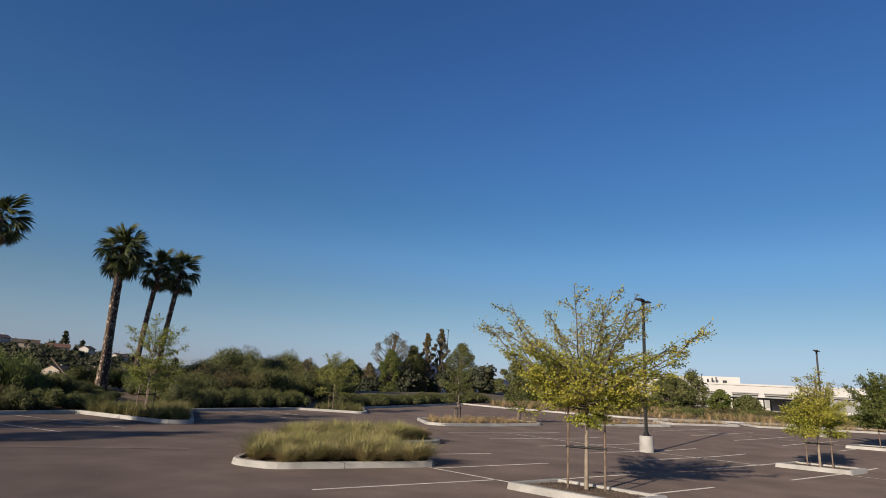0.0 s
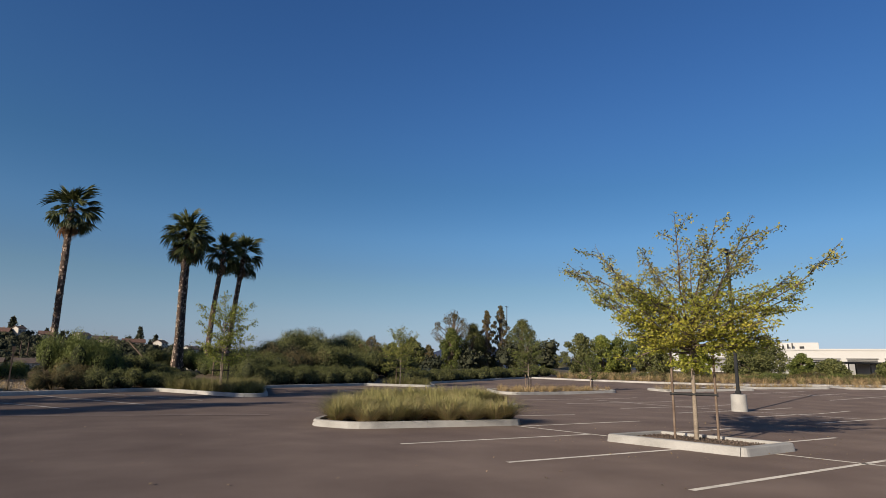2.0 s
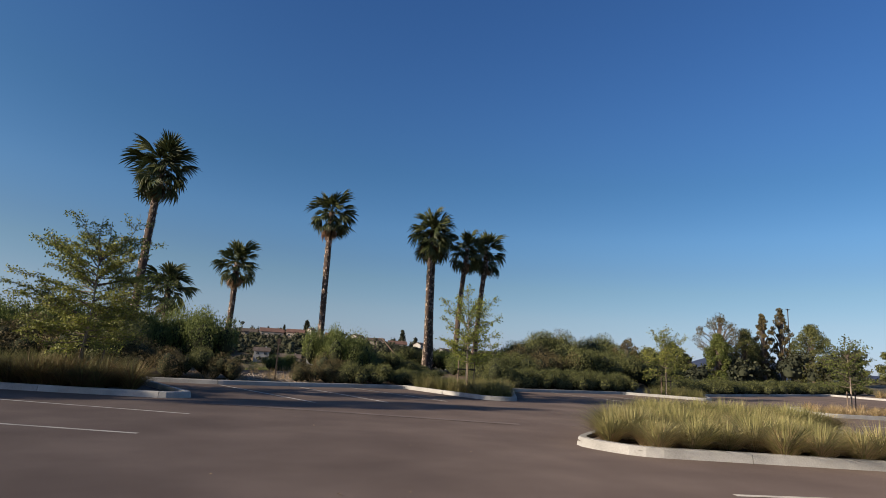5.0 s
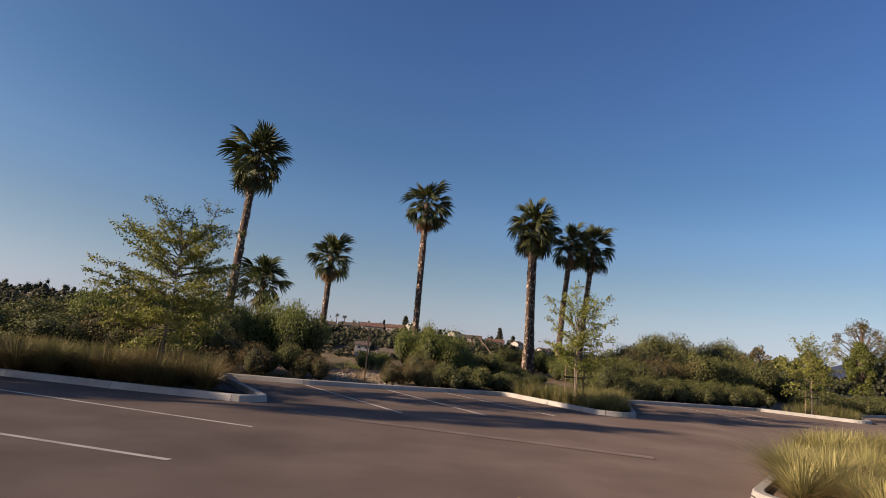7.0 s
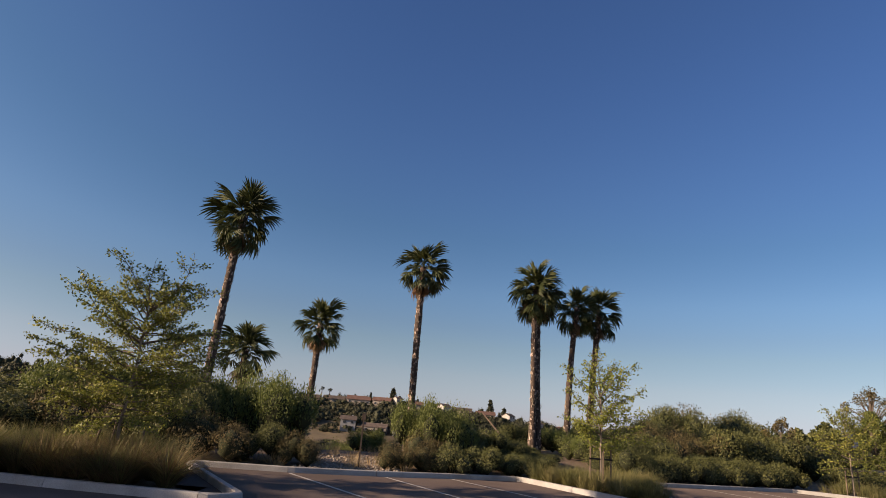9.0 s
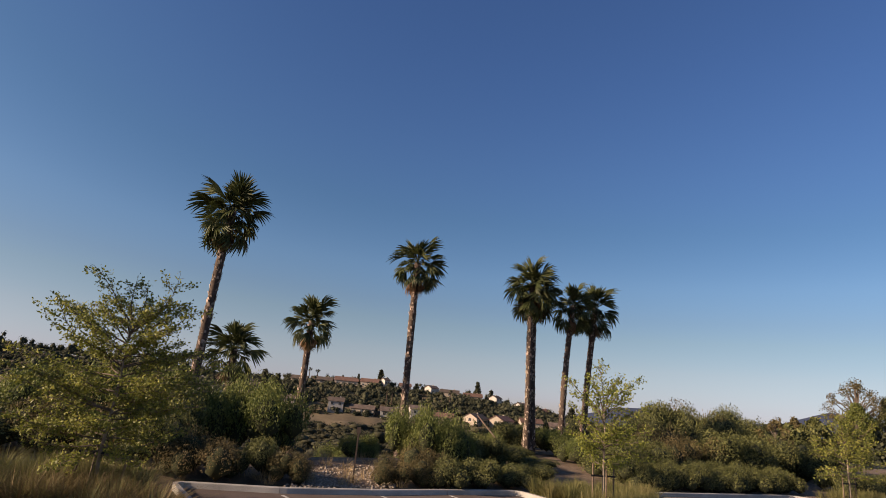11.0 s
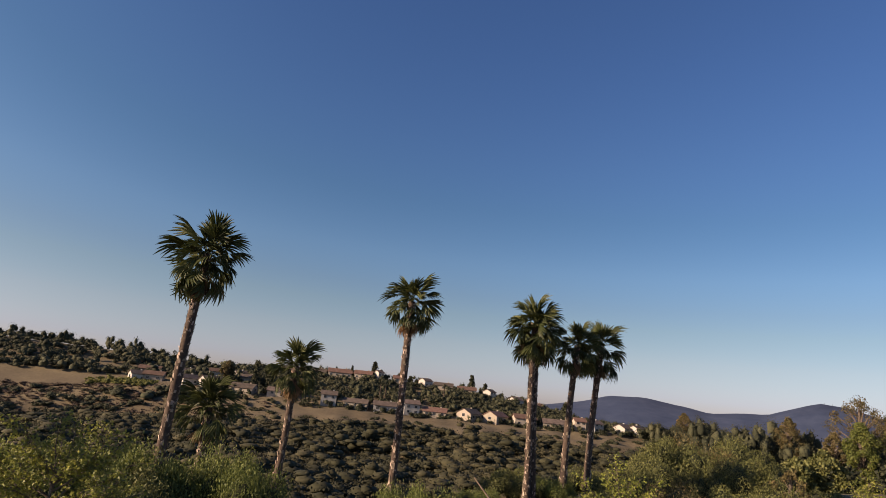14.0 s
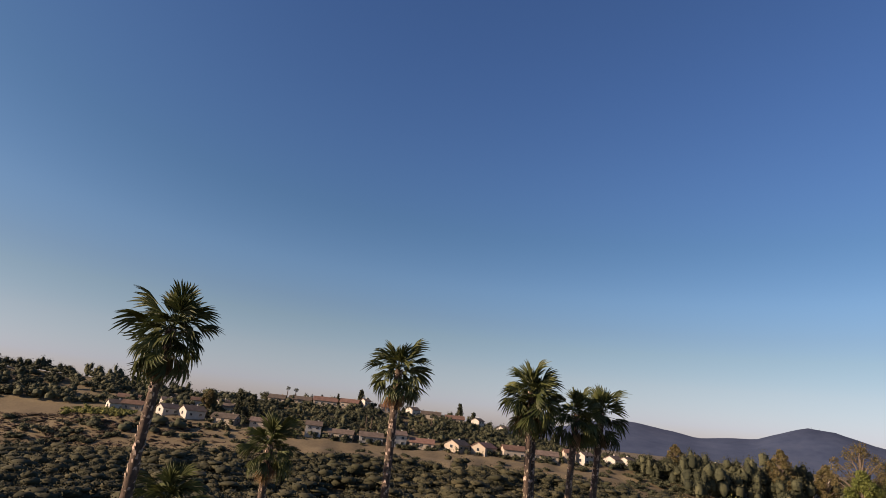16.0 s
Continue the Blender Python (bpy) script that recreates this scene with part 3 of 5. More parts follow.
def spray_tree(x, y, z, seed, label, fork, limbs, leafmat, topmat, leaf, stakes, strap, sub=5, twig=0.20, pair=0.045, density=1.0, bare=0.5, jitter=0.022, bole=0.05, split_z=0.55, bough=1.0):
    """A staked young tree: a trunk, wandering limbs, side branches, and short twigs set with small leaves.
    limbs: rows of count, height on the trunk from, to, slope from, to, length from, to."""
    rng, nr = random.Random(seed), np.random.default_rng(seed)
    tree = empty("young_tree", pose(x, y, z), label, "tree", "young staked trees")
    top = max(r[2] for r in limbs)
    trunk = [Vector((0, 0, -0.1)), Vector((.015, .01, fork * .5)), Vector((.0, -.01, fork)), Vector((.04, .03, (fork + top) / 2)), Vector((-.02, .05, top))]
    V, F = tube(trunk, [bole, bole * .84, bole * .74, bole * .5, bole * .2], 9)
    put("trunk", quick("trunk", V, F), YBARK, tree, smooth=True)
    chunks = []
    P, D, U = [], [], []
    ztop = 0.0
    i = 0
    for count, z0, z1, s0, s1, l0, l1 in limbs:
        for k in range(count):
            f = (k + .5) / count
            zz = z0 + (z1 - z0) * f
            L = l0 + (l1 - l0) * f
            L *= rng.uniform(.78, 1.14)
            el = radians(s0 + (s1 - s0) * f + rng.uniform(-9, 9))
            az = i * 2.39996 + rng.uniform(-.35, .35)
            i += 1
            base = Vector((0.02 * math.sin(zz * 4), 0.03 * (zz - fork), zz))
            main = limb_line(rng, base, az, el, L, rng.uniform(-.1, .35), .13, 7)
            chunks.append(tube(main, [r * bough for r in (.020, .017, .014, .011, .009, .007, .005, .003)], 5))
            lines = [(main, L, .18)]
            for j in range(sub):
                t = .22 + .70 * (j + rng.uniform(0, 1)) / sub
                p, d = along(main, t)
                side = 1 if j % 2 else -1
                sl = L * rng.uniform(.22, .42) * (1.1 - .6 * t)
                line = limb_line(rng, p, math.atan2(d.y, d.x) + side * rng.uniform(.45, 1.0), math.asin(max(-1, min(1, d.z))) * .6 + rng.uniform(-.25, .25), sl, rng.uniform(-.3, .2), .16, 4)
                chunks.append(tube(line, [r * bough for r in (.009, .007, .005, .004, .002)], 4))
                lines.append((line, sl, .1))
            for line, ln, t0 in lines:
                m = max(3, int(ln / .085))
                for q in range(m):
                    t = t0 + (1 - t0) * (q + rng.uniform(0, 1)) / m
                    p, d = along(line, min(.999, t))
                    a2 = math.atan2(d.y, d.x) + (1 if q % 2 else -1) * rng.uniform(.4, 1.2)
                    tl = twig * rng.uniform(.5, 1.15) * (1.15 - .65 * t)
                    e2 = d.z * .6 + rng.uniform(-.35, .35)
                    v = Vector((math.cos(a2) * math.cos(e2), math.sin(a2) * math.cos(e2), math.sin(e2)))
                    end = p + v * tl
                    chunks.append(tube([p, p.lerp(end, .55) + Vector((0, 0, .01)), end], [.004, .003, .0015], 3))
                    ztop = max(ztop, end.z)
                    c = max(2, int(tl / pair * density * (1.0 - bare * t * (line is main))))
                    for w in range(c):
                        u = (w + rng.uniform(0, 1)) / c
                        P.append(p.lerp(end, u)), D.append(v), U.append(p.z)
    V, F = join(chunks)
    put("branchwork", quick("branchwork", V, F), BARK, tree, "thin dark branches and twigs", True)
    P, D, U = np.array([p[:] for p in P]), np.array([d[:] for d in D]), np.array(U)
    P = P + nr.normal(0, jitter, P.shape)
    cut = fork + (ztop - fork) * split_z + nr.normal(0, .22, len(P))
    for name, pick, mat in (("crown", U < cut, leafmat), ("upper_leaves", U >= cut, topmat)):
        if pick.any():
            V, F = leaves(P[pick], leaf, nr, -0.05, 0.55, D[pick] * .5)
            put(name, quick(name, V, F), mat, tree, "" if name == "crown" else "sparser leaves of the upper branches")
    for sx, sy, lx in stakes:
        v, f = tube([(sx, sy, -0.1), (sx + lx, sy, fork * 1.05)], [0.026, 0.024], 8)
        put("stake", quick("stake", v, f), STAKE, tree, "round wooden tree stake", True)
    for sx, sy, lx in stakes[:2]:
        q, d = Vector((sx + lx * strap / fork, sy, strap)), Vector((sx, sy, 0)).normalized()
        v, f = tube([q + d * .05, q * .5 + Vector((0, 0, strap * .5)), Vector((-d.x * .05, -d.y * .05, strap))], [0.034, 0.026, 0.034], 6)
        put("strap", quick("strap", v, f), RUBBER, tree, "black rubber tree tie")
    return tree


TWO = ((0.23, -0.33, 0.0), (-0.23, 0.33, 0.0))
spray_tree(11.8, 8.25, 0.10, 21, "staked young tree with yellowing green leaves in a kerbed island", 1.72,
           ((6, 1.45, 1.70, -32, -12, 0.34, 0.5), (18, 1.70, 2.0, -2, 12, 1.2, 1.75), (11, 1.75, 2.05, 12, 28, 2.1, 2.6), (15, 1.8, 2.2, 22, 42, 3.05, 2.75), (7, 1.9, 2.3, 44, 62, 2.35, 2.1), (2, 2.1, 2.3, 70, 80, 1.7, 2.2)), YLEAF, OLEAF, 0.062, TWO, 0.88, 6, 0.24, 0.016, 1.12, 0.84, 0.038, split_z=0.46, bough=1.4)
spray_tree(25.3, 8.45, 0.08, 22, "smaller staked tree with yellow leaves and bare top", 1.25,
           ((26, 1.32, 1.8, -10, 34, 0.95, 1.2), (9, 1.6, 1.9, 46, 74, 1.35, 1.45)), YLEAF, OLEAF, 0.075, TWO, 0.85, 6, 0.30, 0.017, 1.35, 0.93, 0.055, split_z=0.56)
spray_tree(39.75, 10.3, 0.35, 23, "staked young tree with green leaves in a kerbed island", 1.1,
           ((22, 1.10, 1.8, -5, 30, 1.5, 2.0), (14, 1.5, 2.4, 30, 70, 1.8, 1.8)), DLEAF, DLEAF, 0.12, TWO, 0.85, 6, 0.32, 0.024, 1.3, 0.3, 0.07)
spray_tree(-5.4, 22.6, 0.15, 24, "young tree with sparse green leaves and thin horizontal branches", 1.0,
           ((22, 0.95, 1.9, -4, 16, 1.6, 1.95), (20, 1.6, 3.1, 4, 26, 2.05, 1.95), (13, 2.7, 3.7, 10, 38, 1.95, 1.45), (6, 2.2, 3.6, 6, 26, 2.6, 2.2), (4, 3.3, 3.7, 50, 74, 1.2, 1.1)), SPRAYLEAF, SPRAYLEAF, 0.070, ((0.45, 0.1, .08), (-0.5, 0.0, .12), (0.02, -0.3, .05)), 1.0, 6, 0.25, 0.019, 1.2, 0.72, 0.036)
spray_tree(6.9, 28.4, 0.25, 25, "young tree with airy light green leaves and three stakes", 1.2,
           ((12, 1.1, 2.0, 0, 25, 1.2, 1.7), (12, 1.6, 2.8, 15, 50, 1.75, 1.6), (4, 2.6, 3.2, 55, 78, 1.4, 1.3)), GLEAF, GLEAF, 0.085, ((0.35, 0.1, 0), (-0.35, -0.1, 0), (0.0, -0.3, 0)), 0.9, 5, 0.28, 0.026, 1.0, 0.3, 0.045)
spray_tree(20.3, 36.3, 0.35, 26, "young green tree with stakes in a grass island", 1.0,
           ((12, 1.0, 2.0, 5, 25, 1.3, 1.8), (11, 1.6, 2.6, 20, 60, 1.7, 1.6), (3, 2.4, 2.8, 60, 80, 1.2, 1.1)), SPRAYLEAF, SPRAYLEAF, 0.09, ((0.35, 0.1, 0), (-0.35, -0.1, 0)), 0.8, 5, 0.28, 0.032, 1.1, 0.2, 0.06)
spray_tree(24.3, 27.8, 0.25, 27, "thin young tree with airy leaves among dry grass", 0.9,
           ((12, 1.0, 2.0, 10, 30, 1.0, 1.2), (9, 1.6, 2.5, 25, 60, 1.2, 1.1), (2, 2.3, 2.5, 65, 80, 0.8, 0.8)), DLEAF, DLEAF, 0.095, ((0.3, 0.1, 0), (-0.3, -0.1, 0)), 0.8, 4, 0.24, 0.028, 1.0, 0.4, 0.05)
spray_tree(29.3, 27.6, 0.25, 28, "small young tree at the end of a dry grass island", 0.7,
           ((10, 0.7, 1.4, 10, 40, 0.8, 1.0), (6, 1.2, 1.7, 40, 75, 0.9, 0.9)), DLEAF, DLEAF, 0.10, ((0.3, 0.1, 0),), 0.7, 4, 0.22, 0.03, 1.0, 0.3, 0.05)


# ---- fan palms ----
def frond_mesh(name, seed, droop, mat, spread=1.3, blade=1.02, stalk=0.58, fold=0.5):
    """One fan leaf along +x: a stalk, then pleated leaf segments joined near the hub, with split hanging tips."""
    rng = random.Random(seed)
    V, F = [], []

    def spine(t):
        return Vector((stalk * t, 0, 0.07 * math.sin(t * 2.2) - droop * 0.14 * t * t))
    for t0, t1 in ((0, .5), (.5, 1)):
        n = len(V)
        for t in (t0, t1):
            p = spine(t)
            w = 0.026 - 0.010 * t
            V.extend((p + Vector((0, -w, 0)), p + Vector((0, w, 0)), p + Vector((0, 0, -w))))
        F.extend(((n, n + 3, n + 4, n + 1), (n + 1, n + 4, n + 5, n + 2), (n + 2, n + 5, n + 3, n)))
    hub, k = spine(1), 14
    for i in range(k):
        f = (i + 0.5) / k * 2 - 1
        a = f * spread + rng.uniform(-.03, .03)
        L = blade * (1.0 - 0.22 * abs(f) ** 2) * rng.uniform(0.86, 1.08)
        lag = rng.uniform(0.75, 1.35)
        half = spread / k * 1.08
        n = len(V)
        V.append(hub)
        for u, wide in ((0.6, 1.0), (0.82, 0.66), (1.0, 0.10)):
            r = L * u
            sink = fold * abs(math.sin(a)) * r + droop * (0.10 * u + 0.62 * max(0, u - 0.35) ** 1.6 * lag) * L
            side = rng.uniform(-.03, .03) * (u > .6)
            c = hub + Vector((math.cos(a + side) * r * (1 - 0.13 * droop * u * u), math.sin(a + side) * r, -sink))
            s = Vector((-math.sin(a), math.cos(a), -fold * math.cos(a) * (1 if a > 0 else -1) * 0.8)) * (min(r, L * 0.62) * half * wide)
            up = Vector((0, 0, 0.020 * wide))
            V.extend((c - s + up, c - up, c + s + up))
        F.extend(((n, n + 1, n + 2), (n, n + 2, n + 3)))
        for m in (1, 4):
            F.extend(((n + m, n + m + 3, n + m + 4, n + m + 1), (n + m + 1, n + m + 4, n + m + 5, n + m + 2)))
    me = bpy.data.meshes.new(name)
    me.from_pydata([v[:] for v in V], [], F)
    me.materials.append(mat)
    return me


FRONDS = [frond_mesh("frond", 31, 0.25, FROND, 0.95, 0.90), frond_mesh("frond", 32, 0.7, FROND, 1.15, 0.92, 0.66), frond_mesh("frond", 33, 1.05, FROND, 1.2, 0.92, 0.72), frond_mesh("frond", 36, 1.4, FROND, 1.05, 0.92, 0.72), frond_mesh("frond", 38, 0.9, FROND, 1.0, 0.95, 0.85)]
SPEAR = frond_mesh("young_frond", 37, 0.0, FROND, 0.6, 0.8, 0.4, 0.3)
DEAD = [frond_mesh("dry_frond", 34, 1.0, DEADFROND, 0.7, 0.85, 0.6, 0.6), frond_mesh("dry_frond", 35, 1.3, DEADFROND, 0.5, 0.8, 0.6, 0.7)]


def fan_palm(x, y, top, seed, label, z0=None, crown=1.0, lean=(0, 0), r=0.20, n=44, dead=8, low=-48):
    rng = random.Random(seed)
    z0 = ground_z(x, y) - 0.1 if z0 is None else z0
    palm = empty("fan_palm", pose(x, y, z0), label, "palm tree", "fan palms")
    H = top - z0 - 1.62 * crown
    line = [Vector((lean[0] * t + 0.05 * math.sin(t * 5 + seed), lean[1] * t + 0.04 * math.cos(t * 4 + seed), H * t)) for t in [i / 14 for i in range(15)]]
    rad = [r * (1.22 - 0.30 * min(1, t * 5 / 14) - 0.16 * t / 14 + 0.05 * rng.uniform(-1, 1)) for t in range(15)]
    V, F = tube(line, rad, 14)
    put("trunk", quick("trunk", V, F), PALMBARK, palm, smooth=True)
    # stubs of cut leaf stalks
    ch = []
    z = 0.15
    while z < H - 0.05:
        t = z / H * 14
        i = min(13, int(t))
        c = line[i].lerp(line[i + 1], t - i)
        a = rng.uniform(0, 6.283)
        d, s = Vector((math.cos(a), math.sin(a), 0)), Vector((-math.sin(a), math.cos(a), 0))
        w, h, o = rng.uniform(.03, .075), rng.uniform(.06, .17), rng.uniform(.02, .075)
        b = c + d * (rad[i] * 0.96)
        up = Vector((0, 0, h))
        ch.append(([b - s * w, b + s * w, b + s * w * .5 + d * o + up, b - s * w * .5 + d * o + up, b - s * w * .4 + up * 1.1, b + s * w * .4 + up * 1.1], [(0, 1, 2, 3), (3, 2, 5, 4)]))
        z += 0.033 * (0.20 / r)
    V, F = join(ch)
    put("rough_bark", quick("rough_bark", V, F), BOOT, palm, "pale stubs of old leaf stalks")["kind"] = "stuff"
    head = line[-1]
    for i in range(5):
        ob = put("young_frond", SPEAR, None, palm, "upright unopened young leaf")
        ob.matrix_basis = Matrix.Translation(head + Vector((0, 0, 0.15 * crown))) @ Euler((0, -radians(rng.uniform(58, 86)), i * 2.39996), 'XYZ').to_matrix().to_4x4() @ Matrix.Scale(crown * rng.uniform(.8, 1.02), 4)
    for i in range(22):
        ob = put("frond", FRONDS[i % 3], None, palm)
        ob.matrix_basis = Matrix.Translation(head + Vector((0, 0, rng.uniform(-.3, .25) * crown))) @ Euler((rng.uniform(-.6, .6), -radians(rng.uniform(-35, 72)), i * 2.39996 + 1), 'XYZ').to_matrix().to_4x4() @ Matrix.Scale(crown * rng.uniform(.48, .78), 4)
    for i in range(n + dead):
        dry = i >= n
        f = (i + 0.5) / n
        a = i * 2.39996 + rng.uniform(-.3, .3)
        el = 76 - (76 - low) * f ** 0.85 + rng.uniform(-13, 13) if not dry else rng.uniform(-76, -40)
        me = FRONDS[min(3, int(f * 4.2)) if i % 4 else 4] if not dry else DEAD[i % 2]
        ob = put("dry_frond" if dry else "frond", me, None, palm, "brown dead fan leaf hanging down" if dry else "")
        k = crown * rng.uniform(0.84, 1.12) * (0.9 if dry else 1)
        hz = 0.16 - 0.62 * f + rng.uniform(-.08, .08) if not dry else -rng.uniform(0.35, 0.65)
        ob.matrix_basis = Matrix.Translation(head + Vector((0, 0, hz * crown))) @ Euler((rng.gauss(0, .55), -radians(el), a), 'XYZ').to_matrix().to_4x4() @ Matrix.Scale(k, 4)
    return palm


fan_palm(-8.72, 35.3, 12.3, 57, "tall fan palm with a leaning slender trunk", crown=1.06, r=0.22, lean=(0.50, 0), n=40, dead=9, low=-48)
fan_palm(-7.6, 37.0, 5.95, 42, "short young fan palm beside a tall one", crown=0.90, r=0.2, n=28, dead=2, low=-30)
fan_palm(-5.1, 40.3, 8.0, 43, "medium fan palm with a hanging brown skirt", crown=0.88, r=0.2, lean=(0.25, 0), n=28, dead=14, low=-30)
fan_palm(0.25, 41.3, 12.05, 44, "tall fan palm with some brown lower leaves", crown=1.0, r=0.22, lean=(0.08, 0), n=33, dead=14, low=-34)
fan_palm(6.98, 42.2, 11.8, 45, "tall fan palm in a close pair with a dense crown", crown=1.05, r=0.20, lean=(-0.02, 0), n=32, dead=9)
fan_palm(7.32, 42.5, 11.3, 58, "tall fan palm standing against another", crown=0.98, r=0.19, lean=(-0.12, 0.1), n=26, dead=10, low=-55)
fan_palm(9.12, 43.7, 10.95, 46, "slim tall fan palm in a close group", crown=0.98, r=0.2, lean=(0.55, 0), n=28, dead=9)
fan_palm(10.75, 44.8, 11.15, 47, "tall fan palm with yellowed lower leaves", crown=1.0, r=0.21, lean=(0.55, 0), n=28, dead=9)
# palms out of view, added for the shadows they throw across the lot
for x, y, top, sd in ((-34.3, 11.0, 11.4, 46), (-38.0, 13.6, 11.4, 47), (-41.0, 18.4, 11.8, 50), (-22.8, 13.2, 11.4, 49), (-15.6, 19.4, 11.4, 51)):
    fan_palm(x, y, top, sd, "unseen fan palm added west of the lot for its shadow", z0=0, crown=0.98 if x > -30 else 1.15, r=0.2, n=34)


# ---- bushes ----
def bush_mesh(name, seed, n, leaf, mat, lobes=9, spiky=0.0, core=0.80):
    """A shrub about 2 wide and 1 high: leaves over lumpy lobes round cores coloured dark as inner shade."""
    rng = np.random.default_rng(seed)
    c = np.stack([rng.uniform(-.62, .62, lobes), rng.uniform(-.62, .62, lobes), rng.uniform(.25, .62, lobes)], 1)
    R = rng.uniform(.26, .44, lobes)
    c[:, 2] = np.minimum(c[:, 2], 1.0 - R)
    k = rng.integers(0, lobes, n)
    d = rng.normal(size=(n, 3))
    d[:, 2] = np.where(d[:, 2] < -0.4, -d[:, 2] * .5, d[:, 2])
    d /= np.linalg.norm(d, axis=1)[:, None]
    P = c[k] + d * (R[k] * (rng.uniform(.72, 1.06, n) + spiky * rng.uniform(0, 1, n) ** 3 * (d[:, 2] > .2)))[:, None]
    P[:, 2] = np.maximum(P[:, 2], 0.0)
    V, F = leaves(P, leaf, rng, 0.35 + spiky, 0.5, d * 0.6, d * (0.9 - spiky) + [0, 0, 0.2])
    # one core per lobe, its dark colour painting the shade between leaves
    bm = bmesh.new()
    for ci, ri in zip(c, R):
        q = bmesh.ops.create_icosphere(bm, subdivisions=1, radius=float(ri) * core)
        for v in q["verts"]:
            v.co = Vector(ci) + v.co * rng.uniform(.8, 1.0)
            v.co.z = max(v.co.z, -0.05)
    cv = np.array([v.co[:] for v in bm.verts])
    bm.verts.index_update()
    cf = np.array([[v.index for v in f.verts] + [f.verts[-1].index] for f in bm.faces])
    tri = np.array([[v.index for v in f.verts] for f in bm.faces])
    bm.free()
    me = bpy.data.meshes.new(name)
    n1, n2 = len(V), len(cv)
    me.vertices.add(n1 + n2)
    me.vertices.foreach_set("co", np.concatenate([V, cv]).astype(np.float32).ravel())
    loops = np.concatenate([F.ravel(), tri.ravel() + n1]).astype(np.int32)
    me.loops.add(len(loops))
    me.loops.foreach_set("vertex_index", loops)
    me.polygons.add(len(F) + len(tri))
    me.polygons.foreach_set("loop_start", np.concatenate([np.arange(len(F)) * 4, len(F) * 4 + np.arange(len(tri)) * 3]).astype(np.int32))
    me.materials.append(mat), me.materials.append(SHADE_CORE)
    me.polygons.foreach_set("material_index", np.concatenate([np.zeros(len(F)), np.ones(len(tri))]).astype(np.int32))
    me.update(calc_edges=True)
    return me


SHRUB = [bush_mesh("shrub", 51 + i, 9500, 0.045, BLEAF, spiky=0.12) for i in range(3)]
BRIGHT = [bush_mesh("shrub", 55 + i, 15000, 0.042, BLEAF2, spiky=0.5) for i in range(2)]
RUSSET = [bush_mesh("shrub", 58 + i, 8500, 0.045, RUSTLEAF, spiky=0.25) for i in range(2)]
HEDGE = [bush_mesh("hedge_plant", 61 + i, 6500, 0.062, BLEAF, lobes=14, spiky=0.1) for i in range(2)]


def shrub(x, y, w, h, meshes, seed, label, category="shrub", group="", d=None, name="shrub"):
    rng = random.Random(seed)
    ob = put(name, meshes[seed % len(meshes)], None)
    ob.matrix_basis = pose(x, y, ground_z(x, y) - 0.06, 0, 0, rng.uniform(-30, 30) + (90 if seed % 3 == 0 and not d else 0)) @ Matrix.Diagonal((w / 2, (d or w) / 2, h, 1))
    return tagged(ob, label, category, group)


